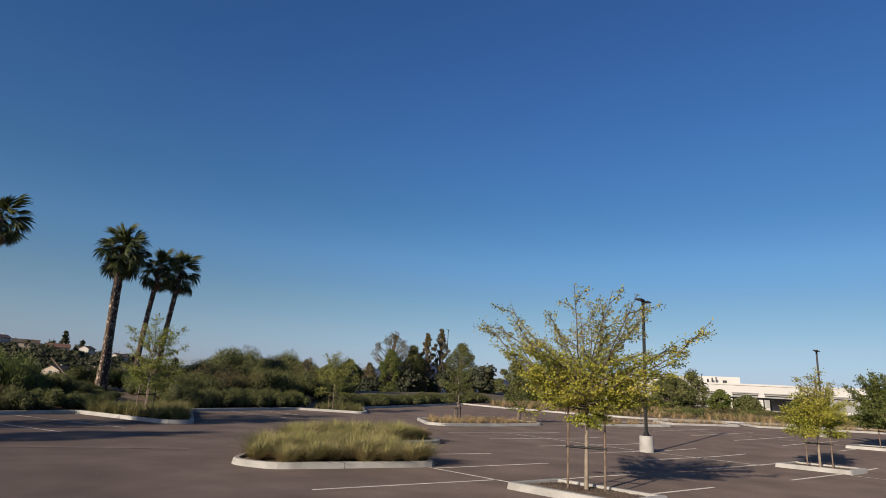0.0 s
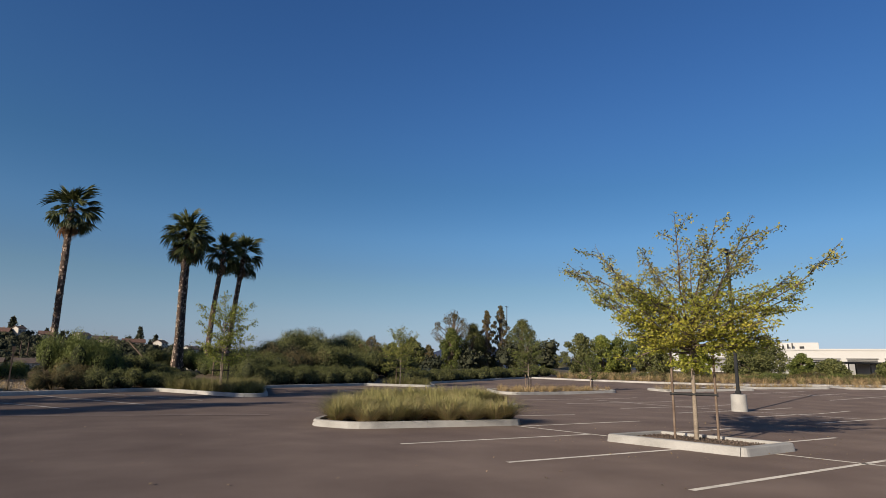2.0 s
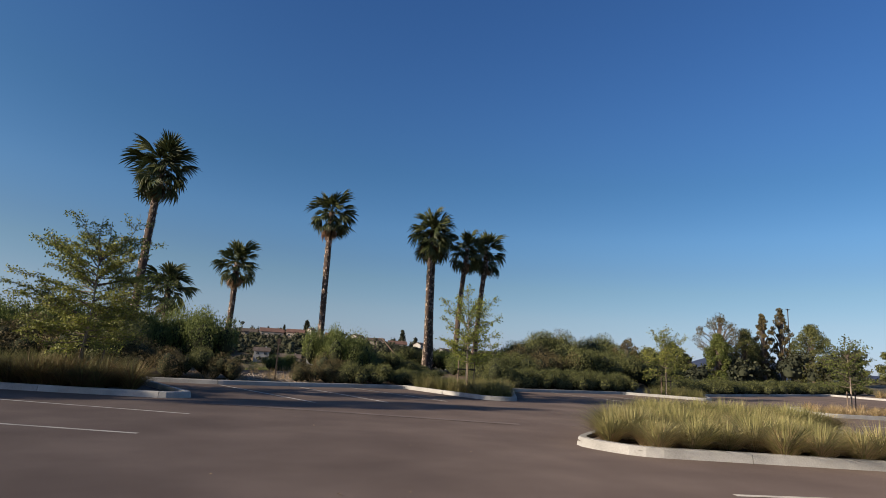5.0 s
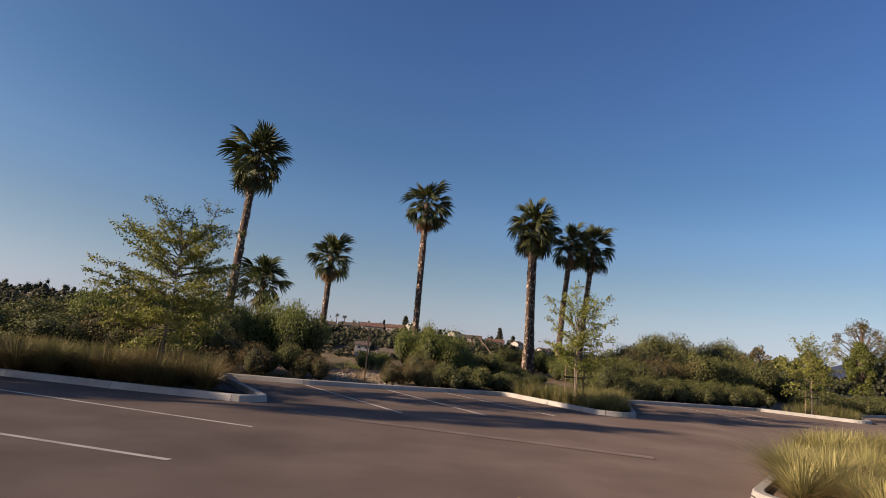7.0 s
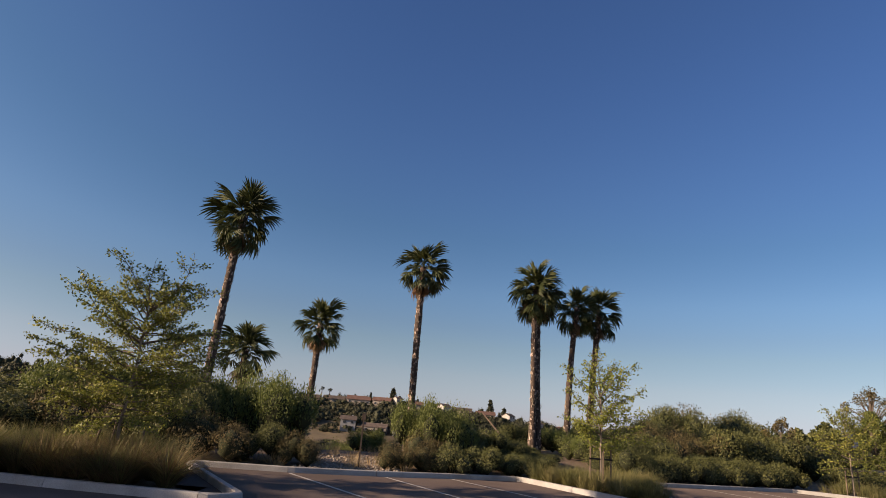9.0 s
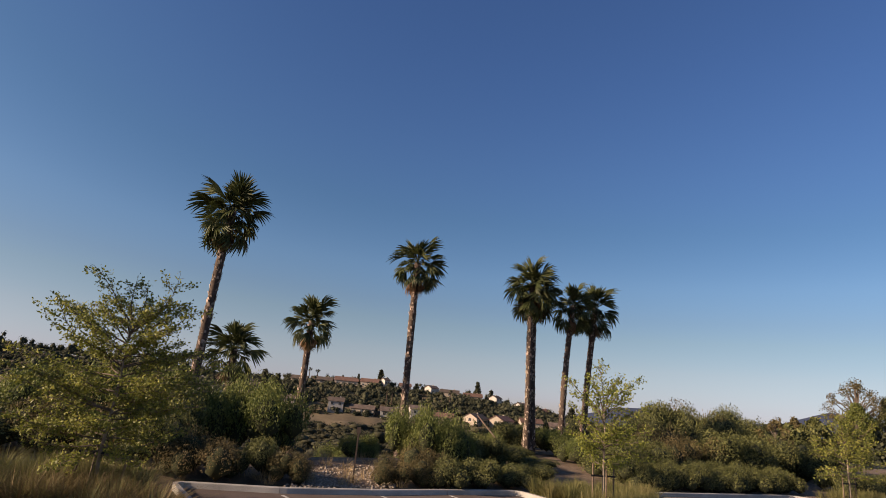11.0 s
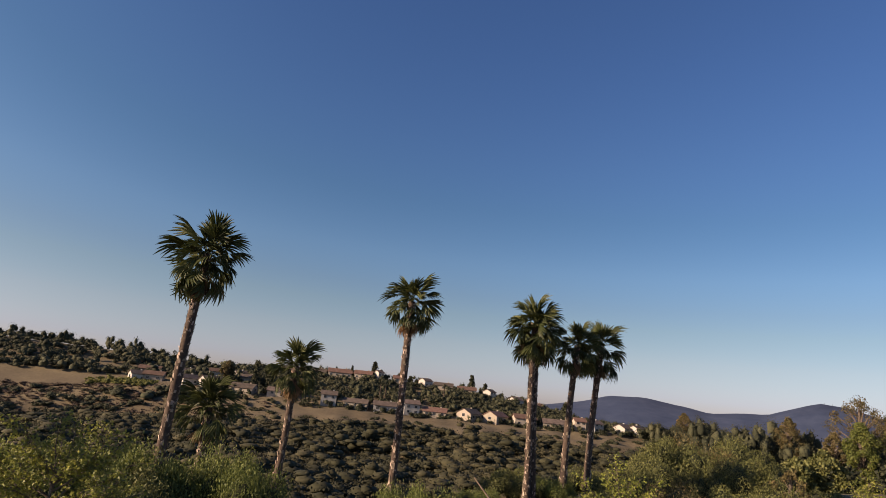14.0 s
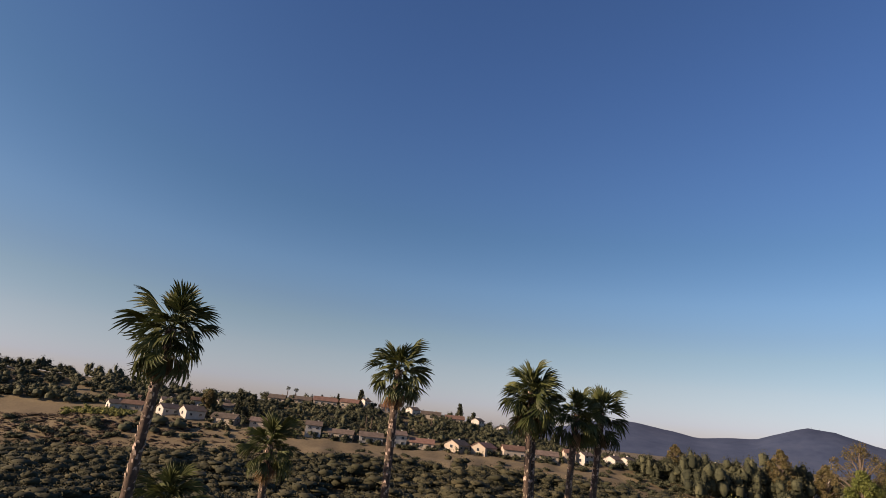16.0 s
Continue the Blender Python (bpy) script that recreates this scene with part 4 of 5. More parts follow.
DARKB = "dense dark green shrub behind the kerb"
BRB = "bright green upright shrub on the slope"
RUB = "russet and olive shrub with dry tops"
n_ = 0
for x, y, w, h, kind, lab in (
        (-17.5, 28, 5.5, 1.9, SHRUB, DARKB), (-14.5, 29.5, 5, 1.85, SHRUB, DARKB), (-12.0, 27.0, 5, 1.7, SHRUB, DARKB), (-11.0, 31, 4.6, 2.9, BRIGHT, BRB), (-21, 27, 6, 1.8, SHRUB, DARKB), (-25, 29, 7, 2.0, SHRUB, DARKB),
        (4.2, 32.4, 2.6, 0.8, SHRUB, DARKB), (5.6, 33.4, 2.6, 0.7, SHRUB, DARKB), (6.5, 36.8, 2.4, 0.6, SHRUB, DARKB), (-1.2, 35.5, 2.0, 1.2, BRIGHT, BRB),
        (-9.0, 28.5, 3.6, 1.9, RUSSET, RUB), (-6.6, 27.6, 3.0, 2.1, SHRUB, DARKB), (-4.9, 27.4, 2.6, 1.35, RUSSET, RUB), (-3.7, 27.9, 2.0, 1.2, SHRUB, DARKB), (-2.55, 27.9, 1.7, 1.0, RUSSET, RUB), (0.5, 29.0, 1.7, 0.95, RUSSET, RUB), (1.7, 29.8, 1.8, 0.95, RUSSET, RUB),
        (-4.6, 32.8, 3.4, 2.9, BRIGHT, BRB), (-6.6, 33.0, 3.4, 3.2, BRIGHT, BRB), (-8.7, 32.0, 3.4, 3.2, BRIGHT, BRB), (-7.4, 30.6, 3.0, 2.6, SHRUB, DARKB),
        (0.9, 33.2, 2.3, 2.5, BRIGHT, BRB), (2.2, 33.0, 2.4, 2.3, BRIGHT, BRB), (1.6, 31.2, 2.4, 1.2, RUSSET, RUB), (3.4, 34.8, 3.0, 1.6, SHRUB, DARKB), (4.9, 35.8, 2.6, 1.0, SHRUB, DARKB),
        (-2.3, 37.5, 2.4, 1.4, BRIGHT, BRB), (0.0, 38.5, 2.2, 1.0, BRIGHT, BRB),
        (9.9, 36.5, 3.2, 1.7, SHRUB, DARKB), (11.6, 38.0, 3.6, 2.1, SHRUB, DARKB), (13.0, 39.5, 2.8, 2.3, RUSSET, RUB), (15.2, 40.0, 4.2, 2.5, RUSSET, RUB), (17.2, 40.6, 4.4, 2.8, SHRUB, DARKB), (18.8, 41.6, 4.0, 2.3, SHRUB, DARKB),
        (15.5, 48.5, 4.6, 2.7, SHRUB, DARKB), (18.9, 52.2, 5.4, 4.3, SHRUB, DARKB), (22.0, 54.6, 5.6, 4.1, RUSSET, RUB), (25.2, 57.6, 5.6, 4.4, SHRUB, DARKB), (28.3, 60.4, 5.8, 4.5, SHRUB, DARKB), (32.4, 63.0, 6.0, 3.0, SHRUB, DARKB), (19.8, 47.5, 4.6, 3.2, SHRUB, DARKB), (24.5, 51.5, 5.0, 3.4, SHRUB, DARKB),
        (6.2, 39.8, 2.4, 0.6, SHRUB, DARKB), (8.7, 43.6, 3.0, 1.6, BRIGHT, BRB), (6.2, 43.4, 3.0, 1.7, SHRUB, DARKB), (4.6, 41.0, 2.6, 1.3, BRIGHT, BRB), (9.9, 41.0, 2.6, 1.5, SHRUB, DARKB), (7.4, 46.5, 3.4, 1.7, SHRUB, DARKB), (11.5, 46.0, 3.6, 2.0, SHRUB, DARKB),
        (20.5, 43.0, 4.2, 2.5, SHRUB, DARKB), (23, 45, 5, 2.2, SHRUB, DARKB), (26, 47, 5, 2.2, SHRUB, DARKB), (12.5, 42.5, 4, 2.4, SHRUB, DARKB), (9.2, 39.5, 2.6, 1.5, BRIGHT, BRB), (10, 34.8, 2.4, 1.4, SHRUB, DARKB)):
    n_ += 1
    shrub(x, y, w, h, kind, 60 + n_, lab)


def hedge(a, b, h, step, seed, depth=1.7):
    a, b = Vector(a), Vector(b)
    k = int((b - a).length / step)
    rng = random.Random(seed)
    for i in range(k + 1):
        p = a.lerp(b, i / max(1, k))
        shrub(p.x + rng.uniform(-.15, .15), p.y + rng.uniform(-.15, .15), step * 1.7, h * rng.uniform(.85, 1.15), HEDGE, seed + i, "low dark green hedge plant along the kerb", "hedge", "hedge along the kerb", depth, "hedge_plant")


hedge((2.0, 29.9), (4.6, 31.4), 0.9, 1.1, 120)
hedge((9.8, 34.4), (18.6, 38.4), 1.1, 1.2, 140)
hedge((10.2, 35.7), (18.2, 39.4), 1.25, 1.5, 240)
hedge((23.0, 40.8), (48.0, 52.4), 1.2, 1.7, 170, 2.2)


# ---- lamp posts ----
def lamp_post(x, y, z, height, label, turn=0.0):
    post = empty("lamp_post", pose(x, y, z, 0, 0, turn), label, "street lamp", "parking lot lamp posts")
    v, f = tube([(0, 0, -0.1), (0, 0, 0.62), (0, 0, 0.655), (0, 0, 0.66)], [0.30, 0.285, 0.27, 0.0], 24)
    put("concrete_base", quick("concrete_base", v, f), CONCRETE, post, "round pale concrete footing", True)
    bm = bmesh.new()
    box(bm, -0.15, -0.15, 0.66, 0.15, 0.15, 0.69, 0.006)
    box(bm, -0.09, -0.09, 0.69, 0.09, 0.09, 0.80, 0.01)
    part("base_cover", bm, STEEL, post)
    bm = bmesh.new()
    box(bm, -0.055, -0.055, 0.69, 0.055, 0.055, height - 0.05, 0.01)
    part("pole", bm, STEEL, post)
    bm = bmesh.new()
    box(bm, -0.28, -0.03, height - 0.12, 0.28, 0.03, height - 0.06, 0.006)
    part("arm", bm, STEEL, post)
    for s in (-1, 1):
        bm = bmesh.new()
        box(bm, min(s * 0.16, s * 0.62), -0.15, height - 0.09, max(s * 0.16, s * 0.62), 0.15, height - 0.03, 0.015)
        head = part("lamp_head", bm, STEEL, post, "flat black lamp head")
        bm = bmesh.new()
        box(bm, min(s * 0.30, s * 0.58), -0.11, height - 0.096, max(s * 0.30, s * 0.58), 0.11, height - 0.089)
        part("lens", bm, LENS, head)
    return post


lamp_post(23.62, 14.42, 0.0, 6.5, "black steel lamp post with two heads on a concrete footing", 12)
lamp_post(46.85, 15.9, pave_z(46.85, 15.9), 5.85, "black steel lamp post standing behind a small tree", 12)
lamp_post(68.8, 85.0, ground_z(68.8, 85.0), 13.0, "tall dark lamp post seen over the trees", 30)
lamp_post(93.1, 49.3, 1.6, 5.4, "distant thin grey lamp post before a white building", 30)


# ---- far trees ----
def clump(rng, c, r, n, leaf):
    d = rng.normal(size=(n, 3))
    d /= np.linalg.norm(d, axis=1)[:, None]
    P = np.asarray(c) + d * np.asarray(r) * rng.uniform(.5, 1.05, n)[:, None]
    return leaves(P, leaf, rng, 0.2, 0.6, d * 0.5, d * 0.8)


def big_tree(x, y, h, w, seed, label, mat, open_=0.3, leaf=0.2, n=36, base=0.2, density=230):
    """A tapered trunk with limbs, each ending in leafy clumps with gaps between."""
    rng, nr = random.Random(seed), np.random.default_rng(seed)
    t = empty("tree", pose(x, y, ground_z(x, y) - 0.1), label, "tree")
    ch, cl = [tube([(0, 0, 0), (0.05 * w, 0, h * .35), (-.04 * w, .03 * w, h * .65), (0, 0, h * .92)], [.03 * h, .022 * h, .014 * h, .004 * h], 8)], []
    for i in range(n):
        f = base + (1 - base) * (i + .5) / n
        a = i * 2.4 + rng.uniform(-.4, .4)
        q_ = (f - base) / (1 - base)
        prof = max(.12, 1 - abs(2 * q_ - .9) ** 2.6)
        rr = w * .5 * prof * rng.uniform(.45, 1.0)
        e = Vector((math.cos(a) * rr, math.sin(a) * rr, h * f))
        s = Vector((0, 0, h * max(.12, f - .22)))
        ch.append(tube([s, s.lerp(e, .5) + Vector((0, 0, .02 * h)), e], [.009 * h, .006 * h, .003 * h], 5))
        q = w * rng.uniform(.09, .17) * (1 - open_ * .4)
        cl.append(clump(nr, e, (q, q, q * .8), int(density * (1 - open_ * .8)), leaf))
    V, F = join(ch)
    put("trunk", quick("trunk", V, F), BARK, t, smooth=True)
    V, F = join(cl)
    put("crown", quick("crown", V, F), mat, t)
    return t


big_tree(52.1, 78.0, 8.3, 4.1, 201, "yellow-green eucalyptus with a dense lower crown", DLEAF, 0.1, .2, 70, 0.15)
big_tree(54.4, 81.0, 12.0, 7.0, 210, "thin eucalyptus with a sparse dark top", RUSTLEAF, 0.6, .2, 34, 0.55)
big_tree(59.1, 82.0, 9.7, 4.6, 202, "dense dark green tree among others", BLEAF, 0.0, .2, 70, 0.10)
big_tree(62.0, 82.0, 11.7, 2.7, 203, "tall dark tree with ragged bare gaps", RUSTLEAF, 0.3, .2, 44, 0.25)
big_tree(65.8, 83.0, 12.5, 3.0, 211, "tall dark slender tree with bare gaps", RUSTLEAF, 0.3, .2, 44, 0.25)
big_tree(63.5, 86.0, 8.5, 6.0, 204, "dark green tree behind others", BLEAF, 0.05, .2, 60, 0.19)
big_tree(68.2, 80.0, 8.6, 5.9, 205, "rounded dark green tree", BLEAF, 0.05, .2, 80, 0.10)
big_tree(73.6, 79.0, 2.9, 4.5, 206, "low dark green tree at the lot edge", BLEAF, 0.1, .2, 40, 0.10)
big_tree(33.5, 58.0, 3.4, 3.4, 207, "small dark conifer behind the hedge", BLEAF, .1, .24, 30, .1)
big_tree(30.5, 57.0, 2.7, 3.0, 208, "small dark tree behind the hedge", BLEAF, .1, .24, 30, .1)
big_tree(21.8, 44.0, 3.3, 2.4, 209, "thin grey leafless-looking shrub tree", RUSTLEAF, .75, .12, 24, .2)
for x, y, h, w, m in ((65.8, 38.4, 4.0, 4.6, BLEAF), (62.5, 43.0, 4.0, 4.0, GLEAF), (67.8, 33.6, 2.6, 2.4, DLEAF), (69.8, 31.2, 1.8, 2.2, BLEAF), (56.3, 51.2, 4.6, 4.6, GLEAF), (72.0, 27.0, 2.0, 2.6, BLEAF), (53.5, 51.9, 4.8, 5.0, BLEAF), (59.0, 50.8, 4.4, 4.8, DLEAF), (61.0, 47.0, 3.8, 4.4, BLEAF), (63, 50, 5, 5.5, BLEAF), (75, 34, 2.0, 3.5, BLEAF), (74, 20, 2.2, 3.0, GLEAF), (80, 29, 2.0, 3.5, BLEAF), (70, 42, 3.6, 4.2, BLEAF), (75, 42.6, 3.6, 4.0, BLEAF), (84, 46, 5.0, 6, BLEAF)):
    n_ += 1
    big_tree(x, y, h, w, 300 + n_, "green tree in planting beyond the lot", m, .15, .24, 30, .08)
# never in view: added to shade the kerb and grass of the left island
big_tree(-19.0, 15.7, 5.9, 5.0, 640, "unseen dark green tree added west of the lot for its shade", BLEAF, .4, .2, 44, .2)
for i in range(46):
    u = random.Random(i).uniform(0, 1)
    rng = random.Random(900 + i)
    x = 50 + rng.uniform(0, 34)
    y = 36 - (x - 50) * 0.65 + rng.uniform(-1.5, 7)
    shrub(x, y, rng.uniform(1.2, 2.6), rng.uniform(.5, 1.1), RUSSET if u < .45 else BRIGHT if u < .6 else SHRUB, 400 + i, "low mixed shrub in planting beyond the lot", "shrub", "low shrubs beyond the lot")


# ---- white building ----
def white_building(x, y, turn):
    b = empty("office_building", pose(x, y, 0.6, 0, 0, turn), "long low white flat-roofed commercial building", "building")
    bm = bmesh.new()
    box(bm, -30, 0, -1, 42, 30, 5.3)
    part("wall", bm, PANEL, b)
    bm = bmesh.new()
    box(bm, -30.15, -0.15, 5.3, 42.15, 30, 5.62, 0.03)
    part("parapet", bm, PANEL, b)
    for x0, x1, d, hh in ((-7.8, -0.2, 16, 6.93), (-17, -8.6, 14, 6.75)):
        bm = bmesh.new()
        box(bm, x0, 5, 5.6, x1, d, hh, 0.03)
        part("roof_plant_screen", bm, PANEL, b)
    for x0, w, hh in ((-5.9, .35, .7), (-5.1, .25, .95), (-4.4, .2, 1.1), (-3.2, .7, .55)):
        bm = bmesh.new()
        box(bm, x0, 3.4, 5.6, x0 + w, 3.9, 5.65 + hh, 0.03)
        part("roof_vent", bm, STEEL, b, "grey roof vents before the screen")
    for k in range(13):
        x0 = -27.6 + k * 5.15
        bm = bmesh.new()
        box(bm, x0, -0.05, 1.6, x0 + 4.15, 0.02, 3.95)
        r = part("wall_recess", bm, SHADEWALL, b, "grey recessed wall bay")
        bm = bmesh.new()
        box(bm, x0 - .1, -0.30, 3.95, x0 + 4.25, 0.0, 4.10, .02)
        part("lintel", bm, SHADEWALL, r)
        # dark strip drawn in place of the shadow line along the bay's top
        bm = bmesh.new()
        box(bm, x0 + .05, -0.08, 3.55, x0 + 4.1, -0.045, 3.72)
        part("bay_shadow_strip", bm, STEEL, r)


white_building(109.5, 50.5, -62)


def shelter(x, y, turn):
    s = empty("parking_shelter", pose(x, y, ground_z(x, y) - .1, 0, 0, turn), "low dark flat-roofed open shelter by the building", "shelter")
    bm = bmesh.new()
    box(bm, -4.4, -1.8, 1.75, 4.4, 1.8, 1.98, .02)
    part("roof", bm, STEEL, s)
    for px in (-4.1, -1.4, 1.4, 4.1):
        for py in (-1.5, 1.5):
            bm = bmesh.new()
            box(bm, px - .06, py - .06, 0, px + .06, py + .06, 1.75, .01)
            part("post", bm, STEEL, s)
    bm = bmesh.new()
    box(bm, 1.46, 1.40, .1, 4.04, 1.46, 1.74)
    part("back_panel", bm, SHADEWALL, s, "grey panel closing one end of the shelter")


shelter(89.5, 37.9, -35)
for x, y in ((58.05, 30.5), (55.3, 43.7), (67.8, 50.9), (69.2, 53.4)):
    v, ff = tube([(0, 0, -.05), (0, 0, .42), (0, 0, .52), (0, 0, .58), (0, 0, .59)], [.17, .165, .14, .07, 0], 14)
    ob = put("utility_marker", quick("utility_marker", v, ff), PANEL, smooth=True)
    ob.matrix_basis = pose(x, y, ground_z(x, y))
    tagged(ob, "short white round-topped utility marker among dry grass", "marker post", "white markers")


# ---- hillside ----
def far_growth(name, pts, mat, label, category, lobes, per, leaf, seed):
    """Rounded plants of several leafy lobes each, with an uneven top, one mesh: rows of x, y, z, width, height."""
    rng = np.random.default_rng(seed)
    P, L, D = [], [], []
    ch = []
    na, nb = 8, 3
    k = np.arange(na)
    for x, y, z, w, h in pts:
        c = np.stack([rng.normal(0, .22, lobes) * w, rng.normal(0, .22, lobes) * w, rng.uniform(.25, .78, lobes) * h], 1)
        R = np.stack([w * rng.uniform(.20, .34, lobes)] * 2 + [h * rng.uniform(.18, .30, lobes)], 1)
        c[0], R[0] = (0, 0, h * .40), (w * .40, w * .40, h * .40)
        for cc, rr in zip(c, R):
            el = np.linspace(-.7, 1.4, nb + 1)
            a = rng.uniform(0, 6.28) + k * 6.2832 / na
            J = rng.uniform(.50, .80, (nb + 1, na))
            G = np.stack([np.cos(el)[:, None] * np.cos(a) * J * rr[0] + x + cc[0], np.cos(el)[:, None] * np.sin(a) * J * rr[1] + y + cc[1], np.sin(el)[:, None] * J * rr[2] + z + cc[2]], -1).reshape(-1, 3)
            ch.append((G, np.concatenate([np.stack([r * na + k, r * na + (k + 1) % na, (r + 1) * na + (k + 1) % na, (r + 1) * na + k], 1) for r in range(nb)])))
        n = per * lobes
        j = rng.integers(0, lobes, n)
        d = rng.normal(size=(n, 3))
        d[:, 2] = np.where(d[:, 2] < -.3, -d[:, 2], d[:, 2])
        d /= np.linalg.norm(d, axis=1)[:, None]
        P.append(np.array([x, y, z]) + c[j] + d * R[j] * rng.uniform(.62, 1.16, n)[:, None])
        D.append(d)
    P, D = np.concatenate(P), np.concatenate(D)
    ch.append(leaves(P, leaf, rng, .1, .8, D * .6, D * .5 + [0, 0, .1]))
    V, F = join(ch)
    return tagged(put(name, quick(name, V, F), mat), label, category, kind="stuff")


rng = np.random.default_rng(77)


def plants(n, x0, x1, y0, y1, w0, w1, flat0, flat1, keep=None):
    """Rows of plants scattered over a stretch of the slope."""
    out = []
    for _ in range(n):
        x, y, w = rng.uniform(x0, x1), rng.uniform(y0, y1), rng.uniform(w0, w1)
        if keep is None or keep(x, y):
            out.append((x, y, ground_z(x, y) - .25, w, w * rng.uniform(flat0, flat1)))
    return out


def brush_edge(x):
    return float(np.interp(x, [-190, -112, -80, -57, -35, -20, -8, 5, 36, 53, 71, 110, 150], [186, 186, 190, 196, 192, 205, 204, 198, 196, 194, 186, 178, 176])) + 3 * math.sin(x * .31) + 2 * math.sin(x * .83 + 2)


pts = plants(2900, -150, 135, 92, 208, 4.2, 10.0, .30, .48, lambda x, y: y < brush_edge(x) and (y > 125 or abs(x) < 95))
far_growth("chaparral", pts, CHAP, "dark olive chaparral brush covering the valley side", "brush", 5, 22, .40, 78)
pts = plants(130, -160, -62, 190, 224, 2.5, 7.0, .38, .55) + plants(12, -60, -42, 196, 220, 2.0, 4.0, .4, .5) + plants(26, -40, 66, 200, 214, 1.6, 3.4, .4, .6) + plants(90, 62, 112, 196, 222, 1.8, 4.4, .4, .6)
pts += [(-78, 222, ground_z(-78, 222) - .3, 10, 5.5), (-71, 221, ground_z(-71, 221) - .3, 8, 5.0), (-86, 216, ground_z(-86, 216) - .3, 9, 4.2), (-84, 223, ground_z(-84, 223) - .3, 7, 4.6)]
far_growth("slope_bushes", pts, FARTREE, "rounded dark bushes dotted over the tan field", "brush", 4, 40, .34, 82)
pts = plants(60, -116, -92, 229, 237, 2.5, 4.5, .4, .6)
far_growth("slope_planting", pts, LAWN, "yellow-green planting on the slope below houses", "brush", 3, 34, .35, 84)
# trees in the gardens between the two rows of houses, and the wooded ridge beyond
pts = plants(560, -70, 66, 238, 280, 2.6, 5.4, .6, .95) + plants(150, 60, 118, 233, 275, 2.6, 5.0, .5, .9)
pts += plants(90, -70, 72, 225, 229, 1.2, 2.4, .5, .9) + plants(36, -64, 112, 225, 229, 2.4, 4.0, .6, 1.0) + plants(560, -240, -66, 244, 296, 3.2, 7.0, .5, .85)
pts += plants(150, -62, 60, 288, 296, 1.6, 3.6, .9, 1.5) + plants(70, -66, 116, 232, 236, 1.6, 3.4, .8, 1.3) + plants(80, -230, -92, 290, 300, 2.5, 6.0, .8, 1.5)
far_growth("hillside_trees", pts, FARTREE, "dark green trees among hillside houses", "trees", 4, 32, .40, 79)
brush = plants(3200, -220, -40, 182, 230, 1.6, 4.6, .14, .28, lambda x, y: x < -86 or rng.uniform() < (-40 - x) / 70)
far_growth("dry_brush", brush, DRYBRUSH, "low brown dry brush on the open slope", "brush", 2, 10, .34, 81)
pts = plants(30, 92, 150, 190, 212, 5.5, 8.0, 1.5, 2.1) + plants(16, 84, 112, 208, 222, 4.5, 6.5, 1.3, 1.8) + plants(40, 84, 150, 220, 232, 3.0, 5.5, .8, 1.2) + plants(60, 26, 70, 72, 110, 3.0, 5.0, .9, 1.4)
far_growth("valley_trees", pts, FARTREE, "dark green trees filling the valley", "trees", 9, 70, .42, 80)


def conifer(x, y, h, w, seed):
    rng, nr = random.Random(seed), np.random.default_rng(seed)
    t = empty("conifer", pose(x, y, ground_z(x, y) - .2), "dark pointed conifer on the ridge", "tree", "conifers on the ridge")
    v, f = tube([(0, 0, 0), (0, 0, h * .95)], [.03 * h, .004 * h], 6)
    put("trunk", quick("trunk", v, f), BARK, t)
    ch = []
    for k in range(26):
        q = (k + .5) / 26
        for j in range(5):
            a = rng.uniform(0, 6.28)
            r = w * .5 * (1 - q) ** .8 * rng.uniform(.5, 1)
            ch.append(clump(nr, (math.cos(a) * r, math.sin(a) * r, h * (.08 + .9 * q)), (w * .14, w * .14, w * .12), 8, w * .2))
    V, F = join(ch)
    put("crown", quick("crown", V, F), FARTREE, t)


for k, (x, y, h, w) in enumerate(((-59, 245, 10, 4.0), (-54, 245, 9, 3.8), (-27, 286, 5.6, 2.0), (-17, 288, 8, 4.4), (-13.8, 287, 5, 2.4), (28.4, 288, 8.6, 3.8), (34.6, 287, 6, 3.4), (-34.6, 289, 4.5, 1.8), (0, 289, 3.6, 3.0), (-5.5, 289, 4.4, 2.4), (66, 262, 6.5, 4.5))):
    conifer(x, y, h, w, 500 + k)
for k, (x, y, hh) in enumerate(((-50, 288, 6.2), (-46.5, 289, 5.6), (-64, 262, 7), (-11, 244, 7), (-9, 245, 6.4), (14, 252, 7), (-110, 292, 5), (-106, 292, 5.5), (-103, 293, 4.6))):
    rng2 = np.random.default_rng(600 + k)
    t = empty("palm", pose(x, y, ground_z(x, y) - .2), "tiny distant palm on the hillside", "palm tree", "distant palms")
    v, f = tube([(0, 0, 0), (0, 0, hh)], [.22, .15], 6)
    put("trunk", quick("trunk", v, f), PALMBARK, t)
    V, F = clump(rng2, (0, 0, hh + .1), (.9, .9, .7), 60, .6)
    put("crown", quick("crown", V, F), FARTREE, t)
for x, y, h, w, sd in ((-70.5, 246, 8.4, 5.5, 620), (100, 226, 10.5, 6.0, 621), (107, 225, 8.0, 5.0, 622), (122, 200, 17, 8, 623), (134, 196, 14, 7, 624)):
    big_tree(x, y, h, w, sd, "open-crowned eucalyptus among hillside houses", RUSTLEAF, .35, .42, 46, .3)


